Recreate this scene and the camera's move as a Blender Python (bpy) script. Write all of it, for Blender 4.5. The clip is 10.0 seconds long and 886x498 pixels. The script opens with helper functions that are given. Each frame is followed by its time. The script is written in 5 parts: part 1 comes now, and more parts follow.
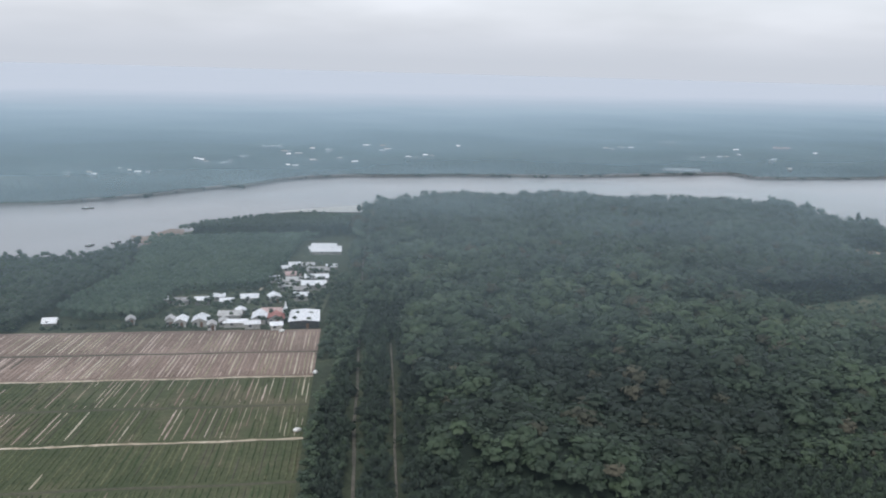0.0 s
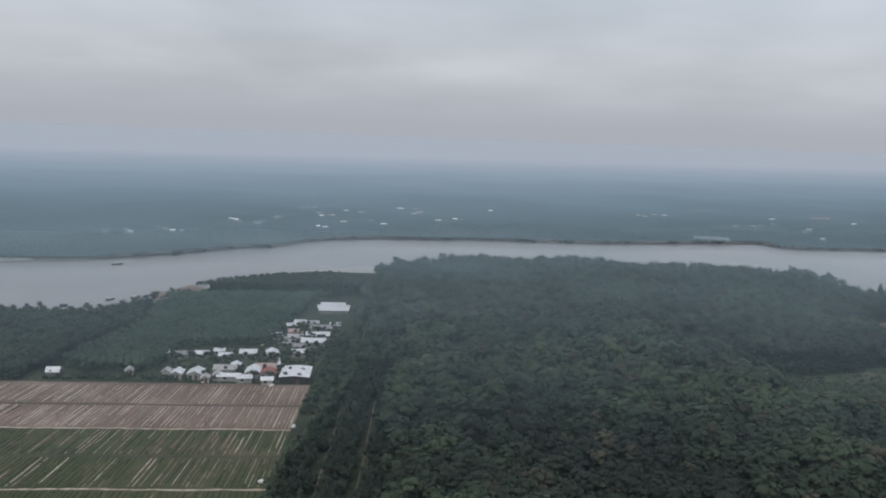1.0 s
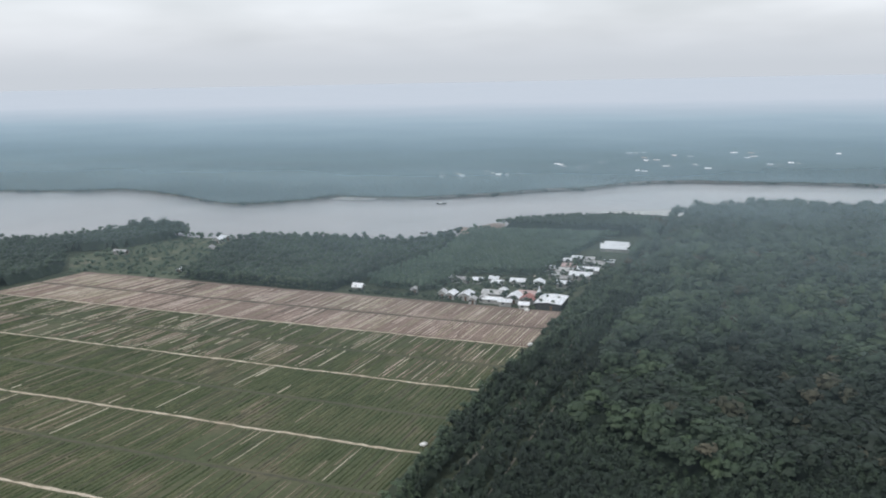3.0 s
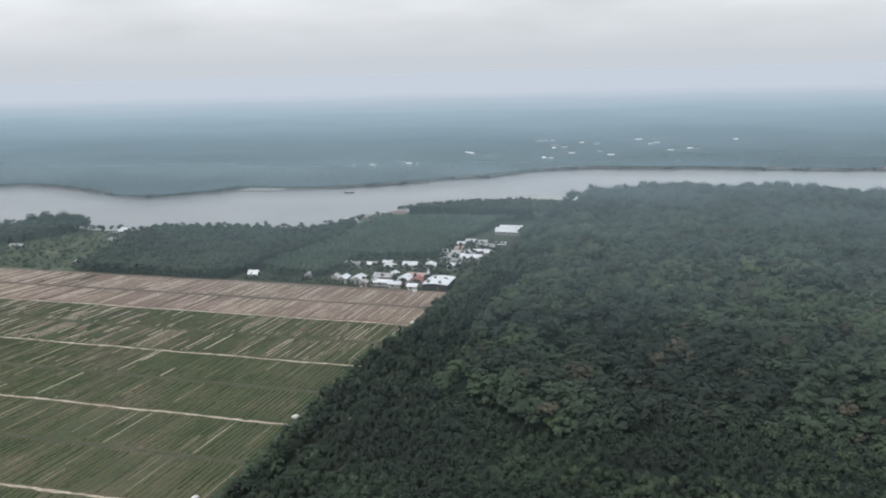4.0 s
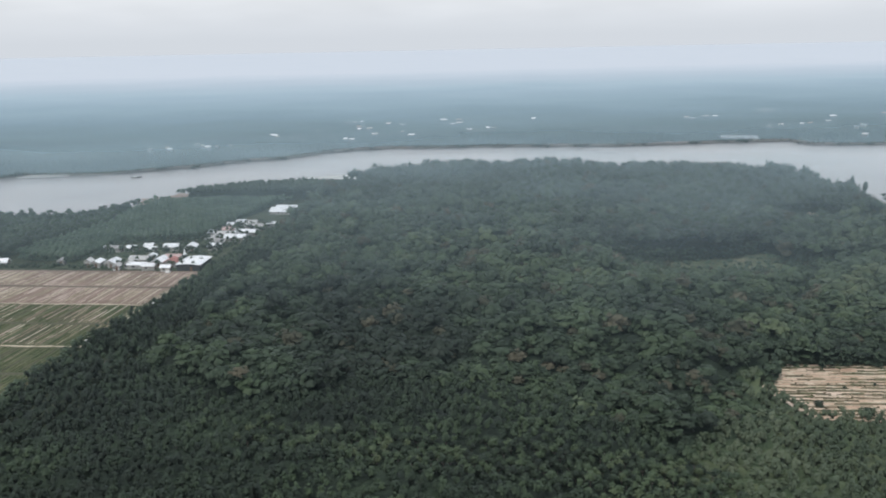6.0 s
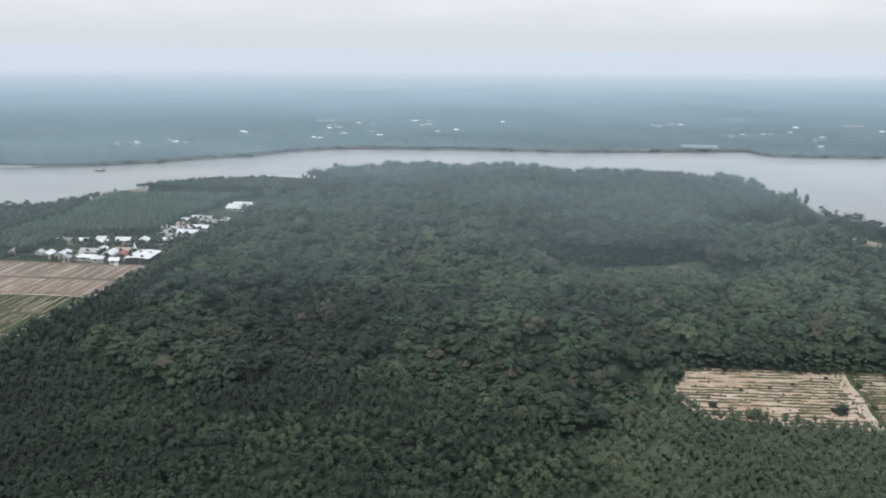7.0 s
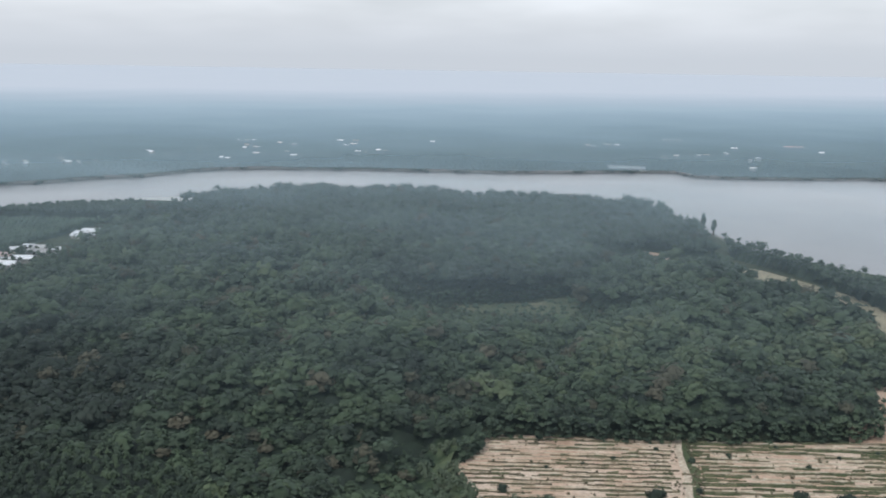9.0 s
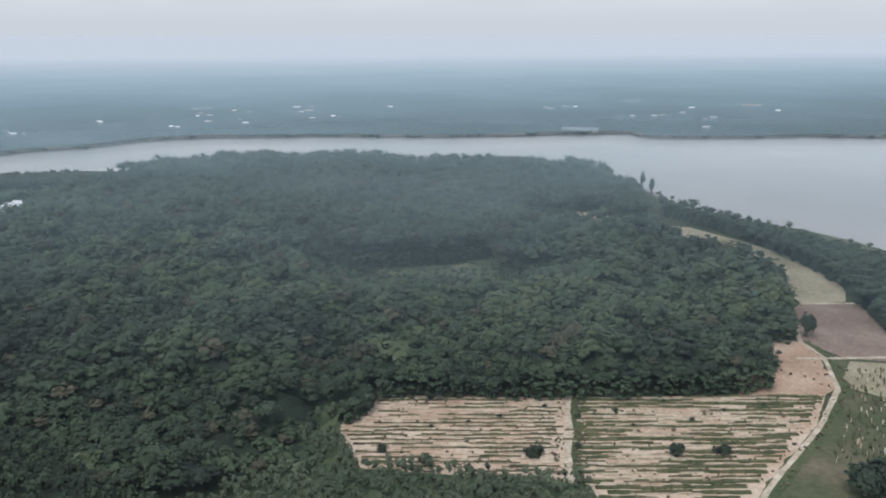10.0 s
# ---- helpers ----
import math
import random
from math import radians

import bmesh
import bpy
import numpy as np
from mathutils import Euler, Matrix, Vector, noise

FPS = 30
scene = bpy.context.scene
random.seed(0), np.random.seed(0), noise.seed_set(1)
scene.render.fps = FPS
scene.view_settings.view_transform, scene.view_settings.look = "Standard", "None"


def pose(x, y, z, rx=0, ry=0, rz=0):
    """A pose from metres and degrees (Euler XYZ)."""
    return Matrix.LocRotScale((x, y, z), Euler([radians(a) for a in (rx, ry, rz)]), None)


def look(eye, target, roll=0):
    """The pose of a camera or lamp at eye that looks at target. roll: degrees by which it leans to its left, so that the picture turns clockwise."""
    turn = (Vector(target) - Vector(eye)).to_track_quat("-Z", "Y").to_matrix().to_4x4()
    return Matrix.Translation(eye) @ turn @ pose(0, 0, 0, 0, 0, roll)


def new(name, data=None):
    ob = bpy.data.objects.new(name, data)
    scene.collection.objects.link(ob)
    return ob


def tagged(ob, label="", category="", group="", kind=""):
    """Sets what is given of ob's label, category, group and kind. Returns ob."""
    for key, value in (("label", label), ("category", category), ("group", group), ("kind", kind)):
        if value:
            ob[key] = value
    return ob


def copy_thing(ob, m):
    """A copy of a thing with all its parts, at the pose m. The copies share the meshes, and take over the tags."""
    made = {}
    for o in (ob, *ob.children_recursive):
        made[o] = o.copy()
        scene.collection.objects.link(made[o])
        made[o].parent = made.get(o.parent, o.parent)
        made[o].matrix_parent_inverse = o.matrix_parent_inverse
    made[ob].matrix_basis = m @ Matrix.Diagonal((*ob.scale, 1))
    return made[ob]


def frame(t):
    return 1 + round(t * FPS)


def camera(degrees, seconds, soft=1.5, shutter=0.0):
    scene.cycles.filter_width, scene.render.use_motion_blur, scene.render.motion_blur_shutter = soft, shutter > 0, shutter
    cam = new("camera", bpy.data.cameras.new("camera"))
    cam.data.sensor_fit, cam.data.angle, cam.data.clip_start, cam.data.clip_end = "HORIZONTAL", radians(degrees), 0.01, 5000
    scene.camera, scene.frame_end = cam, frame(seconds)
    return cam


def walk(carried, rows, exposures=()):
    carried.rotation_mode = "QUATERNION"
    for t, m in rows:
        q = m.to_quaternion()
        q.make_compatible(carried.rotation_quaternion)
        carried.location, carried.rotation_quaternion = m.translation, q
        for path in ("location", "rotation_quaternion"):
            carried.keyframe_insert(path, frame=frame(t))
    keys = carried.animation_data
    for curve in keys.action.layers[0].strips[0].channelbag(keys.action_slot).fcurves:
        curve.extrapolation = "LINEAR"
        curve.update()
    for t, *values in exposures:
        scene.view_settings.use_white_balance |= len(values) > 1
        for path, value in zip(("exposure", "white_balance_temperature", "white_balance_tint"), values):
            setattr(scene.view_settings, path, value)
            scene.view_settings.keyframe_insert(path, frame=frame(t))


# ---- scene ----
# ================= camera =================
cam = camera(56.0, 10.0, soft=1.9)
PATH = [
    (0, (-13.49, 35.72, 82.03), (-11.33, 133.22, 59.94), 1.56),
    (0.5, (-3.55, 32.85, 82.58), (-0.80, 131.33, 65.44), 0.77),
    (1, (6.10, 29.86, 82.99), (1.86, 128.68, 68.25), 2.12),
    (1.5, (16.65, 27.05, 82.74), (-5.92, 123.06, 66.22), 2.09),
    (2, (26.88, 24.41, 82.66), (-6.12, 116.96, 64.06), -0.84),
    (2.2, (30.93, 23.46, 82.64), (-5.28, 114.64, 63.31), -1.72),
    (3.3, (52.59, 18.87, 82.08), (6.25, 104.90, 60.80), -0.78),
    (3.5, (56.44, 18.13, 81.99), (11.73, 105.03, 60.78), -0.93),
    (4, (66.09, 16.53, 81.73), (27.97, 106.26, 59.45), -1.43),
    (4.5, (75.62, 15.55, 81.56), (43.57, 107.32, 58.10), -1.49),
    (5, (85.05, 15.34, 81.15), (57.72, 108.44, 56.96), -1.86),
    (5.5, (94.16, 15.49, 80.88), (70.82, 109.51, 56.07), -1.87),
    (6, (104.81, 15.09, 81.54), (83.75, 109.67, 56.82), -1.13),
    (6.2, (108.60, 14.72, 81.81), (88.32, 109.45, 57.00), -0.86),
    (7.3, (128.97, 8.07, 84.87), (109.77, 103.12, 60.45), 0.96),
    (7.5, (134.99, 11.58, 83.44), (115.40, 107.10, 61.28), 1.08),
    (8, (142.04, 27.90, 83.12), (123.68, 123.88, 61.86), 0.85),
    (8.5, (148.05, 44.57, 84.59), (129.65, 139.85, 60.45), 0.42),
    (9, (161.68, 55.24, 80.61), (145.03, 151.26, 58.18), 0.91),
    (9.5, (172.33, 57.69, 79.88), (159.26, 154.07, 56.64), 2.13),
    (10, (181.94, 59.60, 79.25), (167.53, 155.00, 52.97), -0.07),
]
EXPOSURES = [(0, -0.08, 6100, 12), (0.4, -0.35, 6100, 12), (0.8, -0.61, 6100, 12), (1.1, -0.64, 6100, 12), (1.5, -0.32, 6100, 12), (2.2, -0.16, 6100, 11), (3.5, -0.04, 6250, 10), (4.2, -0.1, 6250, 10), (5.0, 0.0, 6250, 10), (5.7, 0.08, 6250, 10), (6.2, 0.04, 6250, 10), (7.2, 0.14, 6250, 10), (7.5, 0.12, 6200, 10), (7.9, -0.32, 6100, 10), (8.4, -0.05, 6100, 10), (9.0, -0.06, 6100, 10), (9.5, -0.18, 6100, 10), (10, -0.06, 6100, 10)]
walk(cam, [(t, look(eye, target, roll)) for t, eye, target, roll in PATH], EXPOSURES)

# ================= light: bright overcast day =================
SUN_ELEVATION, SUN_TURN = 62.0, 200.0
world = bpy.data.worlds.new("overcast_sky")
scene.world = world
world.use_nodes = True
wn, wl = world.node_tree.nodes, world.node_tree.links
wn.clear()


def node(nodes, kind, **values):
    n = nodes.new(kind)
    for key, value in values.items():
        if key in n.inputs:
            n.inputs[key].default_value = value
    return n


w_out = wn.new("ShaderNodeOutputWorld")
w_back = wn.new("ShaderNodeBackground")
w_sky = wn.new("ShaderNodeTexSky")
w_sky.sky_type, w_sky.sun_disc = "NISHITA", False
w_sky.sun_elevation, w_sky.sun_rotation = radians(SUN_ELEVATION), radians(SUN_TURN)
w_sky.air_density, w_sky.dust_density = 1.5, 4.0
w_dim = wn.new("ShaderNodeVectorMath")
w_dim.operation = "SCALE"
w_dim.inputs["Scale"].default_value = 0.05
w_co = wn.new("ShaderNodeTexCoord")
w_xyz = wn.new("ShaderNodeSeparateXYZ")
# cloud deck: looked up where the direction meets a flat layer
w_up = wn.new("ShaderNodeMath")
w_up.operation = "MAXIMUM"
w_up.inputs[1].default_value = 0.0
w_lift = wn.new("ShaderNodeMath")
w_lift.operation = "ADD"
w_lift.inputs[1].default_value = 0.20
w_div = wn.new("ShaderNodeVectorMath")
w_div.operation = "DIVIDE"
w_noise = node(wn, "ShaderNodeTexNoise", Scale=1.3, Detail=3.0, Roughness=0.45)
w_ramp = wn.new("ShaderNodeValToRGB")
w_ramp.color_ramp.elements[0].position, w_ramp.color_ramp.elements[0].color = 0.30, (0.615, 0.635, 0.665, 1)
w_ramp.color_ramp.elements[1].position, w_ramp.color_ramp.elements[1].color = 0.70, (0.80, 0.815, 0.845, 1)
w_low = wn.new("ShaderNodeValToRGB")
w_low.color_ramp.elements[0].position, w_low.color_ramp.elements[0].color = 0.0, (0, 0, 0, 1)
w_low.color_ramp.elements[1].position, w_low.color_ramp.elements[1].color = 0.06, (1, 1, 1, 1)
w_mix = wn.new("ShaderNodeMix")
w_mix.data_type = "RGBA"
w_mix.inputs["A"].default_value = (0.625, 0.65, 0.68, 1)
w_add = wn.new("ShaderNodeVectorMath")
w_add.operation = "ADD"
wl.new(w_co.outputs["Generated"], w_xyz.inputs[0])
wl.new(w_xyz.outputs["Z"], w_up.inputs[0])
wl.new(w_up.outputs[0], w_lift.inputs[0])
wl.new(w_co.outputs["Generated"], w_div.inputs[0])
wl.new(w_lift.outputs[0], w_div.inputs[1])
wl.new(w_div.outputs[0], w_noise.inputs["Vector"])
wl.new(w_noise.outputs["Fac"], w_ramp.inputs["Fac"])
wl.new(w_up.outputs[0], w_low.inputs["Fac"])
wl.new(w_low.outputs["Color"], w_mix.inputs["Factor"])
wl.new(w_ramp.outputs["Color"], w_mix.inputs["B"])
wl.new(w_sky.outputs["Color"], w_dim.inputs[0])
wl.new(w_dim.outputs[0], w_add.inputs[0])
wl.new(w_mix.outputs["Result"], w_add.inputs[1])
wl.new(w_add.outputs[0], w_back.inputs["Color"])
w_back.inputs["Strength"].default_value = 1.0
wl.new(w_back.outputs[0], w_out.inputs[0])

sun_data = bpy.data.lights.new("sun", "SUN")
sun_data.energy, sun_data.angle, sun_data.color = 1.2, radians(25), (1.0, 0.97, 0.93)
sun = new("sun", sun_data)
sa, sr = radians(SUN_ELEVATION), radians(SUN_TURN)
sun.matrix_world = look((0, 0, 400), (-100 * math.sin(sr) * math.cos(sa), -100 * math.cos(sr) * math.cos(sa), 400 - 100 * math.sin(sa)))


# ================= materials =================
def mix_colour(nodes, links, fac, a, b):
    m = nodes.new("ShaderNodeMix")
    m.data_type = "RGBA"
    for key, value in (("Factor", fac), ("A", a), ("B", b)):
        if hasattr(value, "is_linked"):
            links.new(value, m.inputs[key])
        else:
            m.inputs[key].default_value = value if key == "Factor" else (*value, 1)
    return m.outputs["Result"]


def ramp(nodes, links, fac, stops):
    r = nodes.new("ShaderNodeValToRGB")
    while len(r.color_ramp.elements) < len(stops):
        r.color_ramp.elements.new(0.5)
    for e, (p, c) in zip(r.color_ramp.elements, stops):
        e.position, e.color = p, (*c, 1)
    links.new(fac, r.inputs["Fac"])
    return r.outputs["Color"]


def surface(name, stops, scale, fine_scale, fine=0.35, rough=0.9, bump=0.3, bump_scale=None, island=0.0, piece=0.0, stretch=(1, 1, 1), metal=0.0, spec=0.3, leafy=0.0, tint=0.0):
    """Colour from a broad noise over stops, darkened and lightened by a fine noise; islands or pieces vary in tone."""
    m = bpy.data.materials.new(name)
    m.use_nodes = True
    nt = m.node_tree
    nodes, links = nt.nodes, nt.links
    bsdf = nodes["Principled BSDF"]
    geo = nodes.new("ShaderNodeNewGeometry")
    scl = nodes.new("ShaderNodeVectorMath")
    scl.operation = "MULTIPLY"
    scl.inputs[1].default_value = stretch
    links.new(geo.outputs["Position"], scl.inputs[0])
    broad = node(nodes, "ShaderNodeTexNoise", Scale=scale, Detail=4.0, Roughness=0.6)
    links.new(scl.outputs[0], broad.inputs["Vector"])
    fac = broad.outputs["Fac"]
    for source, amount in ((geo.outputs["Random Per Island"], island), (None, piece), ("tint", tint)):
        if amount:
            if source is None:
                source = nodes.new("ShaderNodeObjectInfo").outputs["Random"]
            elif source == "tint":
                own = nodes.new("ShaderNodeAttribute")
                own.attribute_name = "tint"
                source = own.outputs["Fac"]
            c = nodes.new("ShaderNodeMath")
            c.operation = "SUBTRACT"
            c.inputs[1].default_value = 0.5
            links.new(source, c.inputs[0])
            a = nodes.new("ShaderNodeMath")
            a.operation = "MULTIPLY_ADD"
            a.inputs[1].default_value = amount
            links.new(c.outputs[0], a.inputs[0])
            links.new(fac, a.inputs[2])
            fac = a.outputs[0]
    colour = ramp(nodes, links, fac, stops)
    tiny = node(nodes, "ShaderNodeTexNoise", Scale=fine_scale, Detail=3.0, Roughness=0.65)
    links.new(scl.outputs[0], tiny.inputs["Vector"])
    span = nodes.new("ShaderNodeMapRange")
    span.inputs["From Min"].default_value, span.inputs["From Max"].default_value = 0.25, 0.75
    span.inputs["To Min"].default_value, span.inputs["To Max"].default_value = 1 - fine, 1 + fine
    links.new(tiny.outputs["Fac"], span.inputs["Value"])
    mul = nodes.new("ShaderNodeVectorMath")
    mul.operation = "SCALE"
    links.new(colour, mul.inputs[0])
    links.new(span.outputs["Result"], mul.inputs["Scale"])
    links.new(mul.outputs[0], bsdf.inputs["Base Color"])
    bsdf.inputs["Roughness"].default_value = rough
    bsdf.inputs["Metallic"].default_value = metal
    bsdf.inputs["Specular IOR Level"].default_value = spec
    if bump:
        bm = node(nodes, "ShaderNodeBump", Strength=bump, Distance=0.3)
        bt = tiny
        if bump_scale:
            bt = node(nodes, "ShaderNodeTexNoise", Scale=bump_scale, Detail=3.0)
            links.new(geo.outputs["Position"], bt.inputs["Vector"])
        links.new(bt.outputs["Fac"], bm.inputs["Height"])
        links.new(bm.outputs["Normal"], bsdf.inputs["Normal"])
    if leafy:
        # leaf clumps catch the light like the rounded crown that they cover
        soft = nodes.new("ShaderNodeAttribute")
        soft.attribute_name = "puff"
        blend = nodes.new("ShaderNodeMix")
        blend.data_type = "VECTOR"
        blend.inputs["Factor"].default_value = 0.90
        links.new(geo.outputs["Normal"], blend.inputs["A"])
        links.new(soft.outputs["Vector"], blend.inputs["B"])
        unit = nodes.new("ShaderNodeVectorMath")
        unit.operation = "NORMALIZE"
        links.new(blend.outputs["Result"], unit.inputs[0])
        links.new(unit.outputs[0], bsdf.inputs["Normal"])
        # thin leaves let part of the light through
        glow = nodes.new("ShaderNodeBsdfTranslucent")
        links.new(mul.outputs[0], glow.inputs["Color"])
        mx = nodes.new("ShaderNodeMixShader")
        mx.inputs["Fac"].default_value = leafy
        links.new(bsdf.outputs[0], mx.inputs[1])
        links.new(glow.outputs[0], mx.inputs[2])
        links.new(mx.outputs[0], nodes["Material Output"].inputs["Surface"])
    return m


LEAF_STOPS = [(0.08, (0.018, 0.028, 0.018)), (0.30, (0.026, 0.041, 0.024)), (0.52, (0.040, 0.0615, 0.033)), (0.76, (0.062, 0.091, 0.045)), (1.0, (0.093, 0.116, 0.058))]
HAZE_LEAF = (0.060, 0.084, 0.062)


def hazed_leaf(name, share):
    """Waxy leaves from dark green (0) to painted haze grey (1), evener when greyer."""
    stops = [(p, tuple(a * (1 - share) + b * share * (0.75 + 0.5 * p) for a, b in zip(c, HAZE_LEAF))) for p, c in LEAF_STOPS]
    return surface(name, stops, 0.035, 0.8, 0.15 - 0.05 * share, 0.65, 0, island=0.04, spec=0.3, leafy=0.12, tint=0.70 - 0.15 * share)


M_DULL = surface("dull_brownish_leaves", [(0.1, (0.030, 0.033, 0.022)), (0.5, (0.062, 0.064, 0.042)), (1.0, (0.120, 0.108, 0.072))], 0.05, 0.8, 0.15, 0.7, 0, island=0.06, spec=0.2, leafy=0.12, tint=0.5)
LEAF_HAZE_STEPS = [hazed_leaf("leaves_%d" % k, k / 5) for k in range(6)]
# M_FAR: far-bank leaves with the most haze in their colour
M_FOREST, M_BLUISH, M_FAR = LEAF_HAZE_STEPS[0], LEAF_HAZE_STEPS[2], LEAF_HAZE_STEPS[5]
M_SAPLING = surface("sapling_leaves", [(0.3, (0.056, 0.078, 0.046)), (0.5, (0.080, 0.104, 0.061)), (0.7, (0.112, 0.136, 0.082))], 0.06, 0.8, 0.16, 0.65, 0, island=0.06, spec=0.25, leafy=0.12, tint=0.35)
M_PLANT = surface("plantation_leaves", [(0.3, (0.052, 0.082, 0.052)), (0.5, (0.068, 0.104, 0.064)), (0.7, (0.088, 0.125, 0.077))], 0.06, 0.8, 0.18, 0.6, 0, island=0.10, spec=0.3, leafy=0.12, tint=0.3)
M_BARK = surface("bark", [(0.3, (0.09, 0.075, 0.06)), (0.7, (0.19, 0.165, 0.14))], 1.5, 12, 0.3, 0.95, 0.4, piece=0.3)
M_SOIL_GREEN = surface("weedy_soil", [(0.3, (0.052, 0.066, 0.031)), (0.5, (0.072, 0.082, 0.041)), (0.62, (0.100, 0.096, 0.056)), (0.75, (0.150, 0.126, 0.082))], 0.05, 0.6, 0.28, 0.95, 0.5)
M_SOIL_RED = surface("reddish_ploughed_soil", [(0.3, (0.165, 0.120, 0.094)), (0.5, (0.215, 0.159, 0.127)), (0.7, (0.30, 0.23, 0.185))], 0.06, 0.9, 0.3, 0.95, 0.5)
M_SAND = surface("pale_sandy_soil", [(0.3, (0.30, 0.200, 0.132)), (0.5, (0.41, 0.292, 0.205)), (0.7, (0.50, 0.40, 0.305))], 0.08, 1.1, 0.25, 0.95, 0.4, island=0.25)
M_PALE_SAND = surface("bleached_river_sand", [(0.3, (0.50, 0.48, 0.44)), (0.7, (0.66, 0.64, 0.60))], 0.1, 0.8, 0.15, 0.9, 0.2)
M_ROW_PALE = surface("bare_row_soil", [(0.25, (0.25, 0.215, 0.145)), (0.5, (0.36, 0.31, 0.22)), (0.75, (0.50, 0.445, 0.34))], 0.15, 1.3, 0.3, 0.95, 0.5, island=0.5)
M_ROW_DUN = surface("dun_row_soil", [(0.25, (0.125, 0.112, 0.068)), (0.5, (0.175, 0.150, 0.098)), (0.75, (0.26, 0.222, 0.155))], 0.15, 1.3, 0.3, 0.95, 0.5, island=0.5)
M_ROW_ROSE = surface("bare_red_row_soil", [(0.25, (0.225, 0.165, 0.128)), (0.5, (0.31, 0.237, 0.187)), (0.75, (0.47, 0.385, 0.315))], 0.15, 1.3, 0.3, 0.95, 0.5, island=0.8)
M_CROP = surface("low_green_crop", [(0.25, (0.056, 0.074, 0.035)), (0.5, (0.080, 0.095, 0.047)), (0.75, (0.115, 0.122, 0.065))], 0.12, 1.6, 0.4, 0.9, 0.6, island=0.45, spec=0.15)
M_DITCH = surface("dark_ditch_weeds", [(0.3, (0.060, 0.062, 0.040)), (0.7, (0.10, 0.092, 0.062))], 0.3, 2.0, 0.3, 0.95, 0.5)
M_TRACK = surface("worn_dirt_track", [(0.3, (0.27, 0.22, 0.155)), (0.5, (0.42, 0.355, 0.265)), (0.7, (0.55, 0.485, 0.385))], 0.25, 1.4, 0.35, 0.95, 0.4)
M_GREY_TRACK = surface("dark_grey_track", [(0.3, (0.085, 0.082, 0.063)), (0.7, (0.165, 0.15, 0.122))], 0.12, 1.2, 0.3, 0.95, 0.4)
M_GRASS = surface("riverside_grass", [(0.3, (0.060, 0.078, 0.045)), (0.55, (0.092, 0.108, 0.064)), (0.75, (0.18, 0.165, 0.11))], 0.05, 0.9, 0.35, 0.95, 0.5)
M_TAN = surface("dry_tan_field", [(0.3, (0.19, 0.17, 0.11)), (0.5, (0.28, 0.25, 0.17)), (0.7, (0.36, 0.32, 0.22))], 0.05, 0.9, 0.3, 0.95, 0.5)
M_WALL = surface("limewashed_wall", [(0.3, (0.26, 0.25, 0.23)), (0.7, (0.50, 0.48, 0.44))], 0.4, 3.0, 0.2, 0.9, 0.1, piece=0.3)
M_ROOF_WHITE = surface("white_sheet_roof", [(0.25, (0.62, 0.63, 0.63)), (0.5, (0.76, 0.77, 0.77)), (0.8, (0.86, 0.86, 0.85))], 0.35, 2.5, 0.12, 0.45, 0.1, piece=0.25, spec=0.5)
M_ROOF_GREY = surface("grey_fibre_cement_roof", [(0.25, (0.26, 0.25, 0.24)), (0.5, (0.40, 0.39, 0.37)), (0.8, (0.54, 0.53, 0.51))], 0.35, 2.5, 0.2, 0.7, 0.1, piece=0.5)
M_ROOF_RED = surface("faded_red_roof", [(0.3, (0.27, 0.10, 0.08)), (0.7, (0.42, 0.20, 0.17))], 0.4, 2.5, 0.25, 0.7, 0.1)
M_ROOF_PINK = surface("bleached_red_roof", [(0.3, (0.42, 0.29, 0.26)), (0.7, (0.58, 0.44, 0.40))], 0.4, 2.5, 0.2, 0.7, 0.1)
M_TUFT = surface("brown_brush", [(0.3, (0.07, 0.066, 0.04)), (0.5, (0.105, 0.10, 0.056)), (0.75, (0.16, 0.13, 0.085))], 0.2, 2.0, 0.35, 0.9, 0.3, island=0.6)
M_DARK = surface("painted_dark_opening", [(0.3, (0.02, 0.022, 0.025)), (0.7, (0.045, 0.045, 0.045))], 1.0, 4.0, 0.2, 0.4, 0, spec=0.5)
M_DOOR = surface("brown_door_paint", [(0.3, (0.10, 0.06, 0.04)), (0.7, (0.18, 0.11, 0.07))], 1.0, 4.0, 0.2, 0.6, 0)
M_SACK = surface("white_woven_sack", [(0.3, (0.60, 0.59, 0.55)), (0.7, (0.80, 0.79, 0.75))], 1.0, 6.0, 0.15, 0.8, 0.2)
M_MUD = surface("pinkish_river_mud", [(0.3, (0.23, 0.205, 0.19)), (0.7, (0.31, 0.285, 0.265))], 0.03, 0.3, 0.15, 0.8, 0.2)
M_HULL = surface("dark_tarred_wood", [(0.3, (0.05, 0.045, 0.04)), (0.7, (0.11, 0.095, 0.08))], 0.8, 5.0, 0.3, 0.7, 0.2)


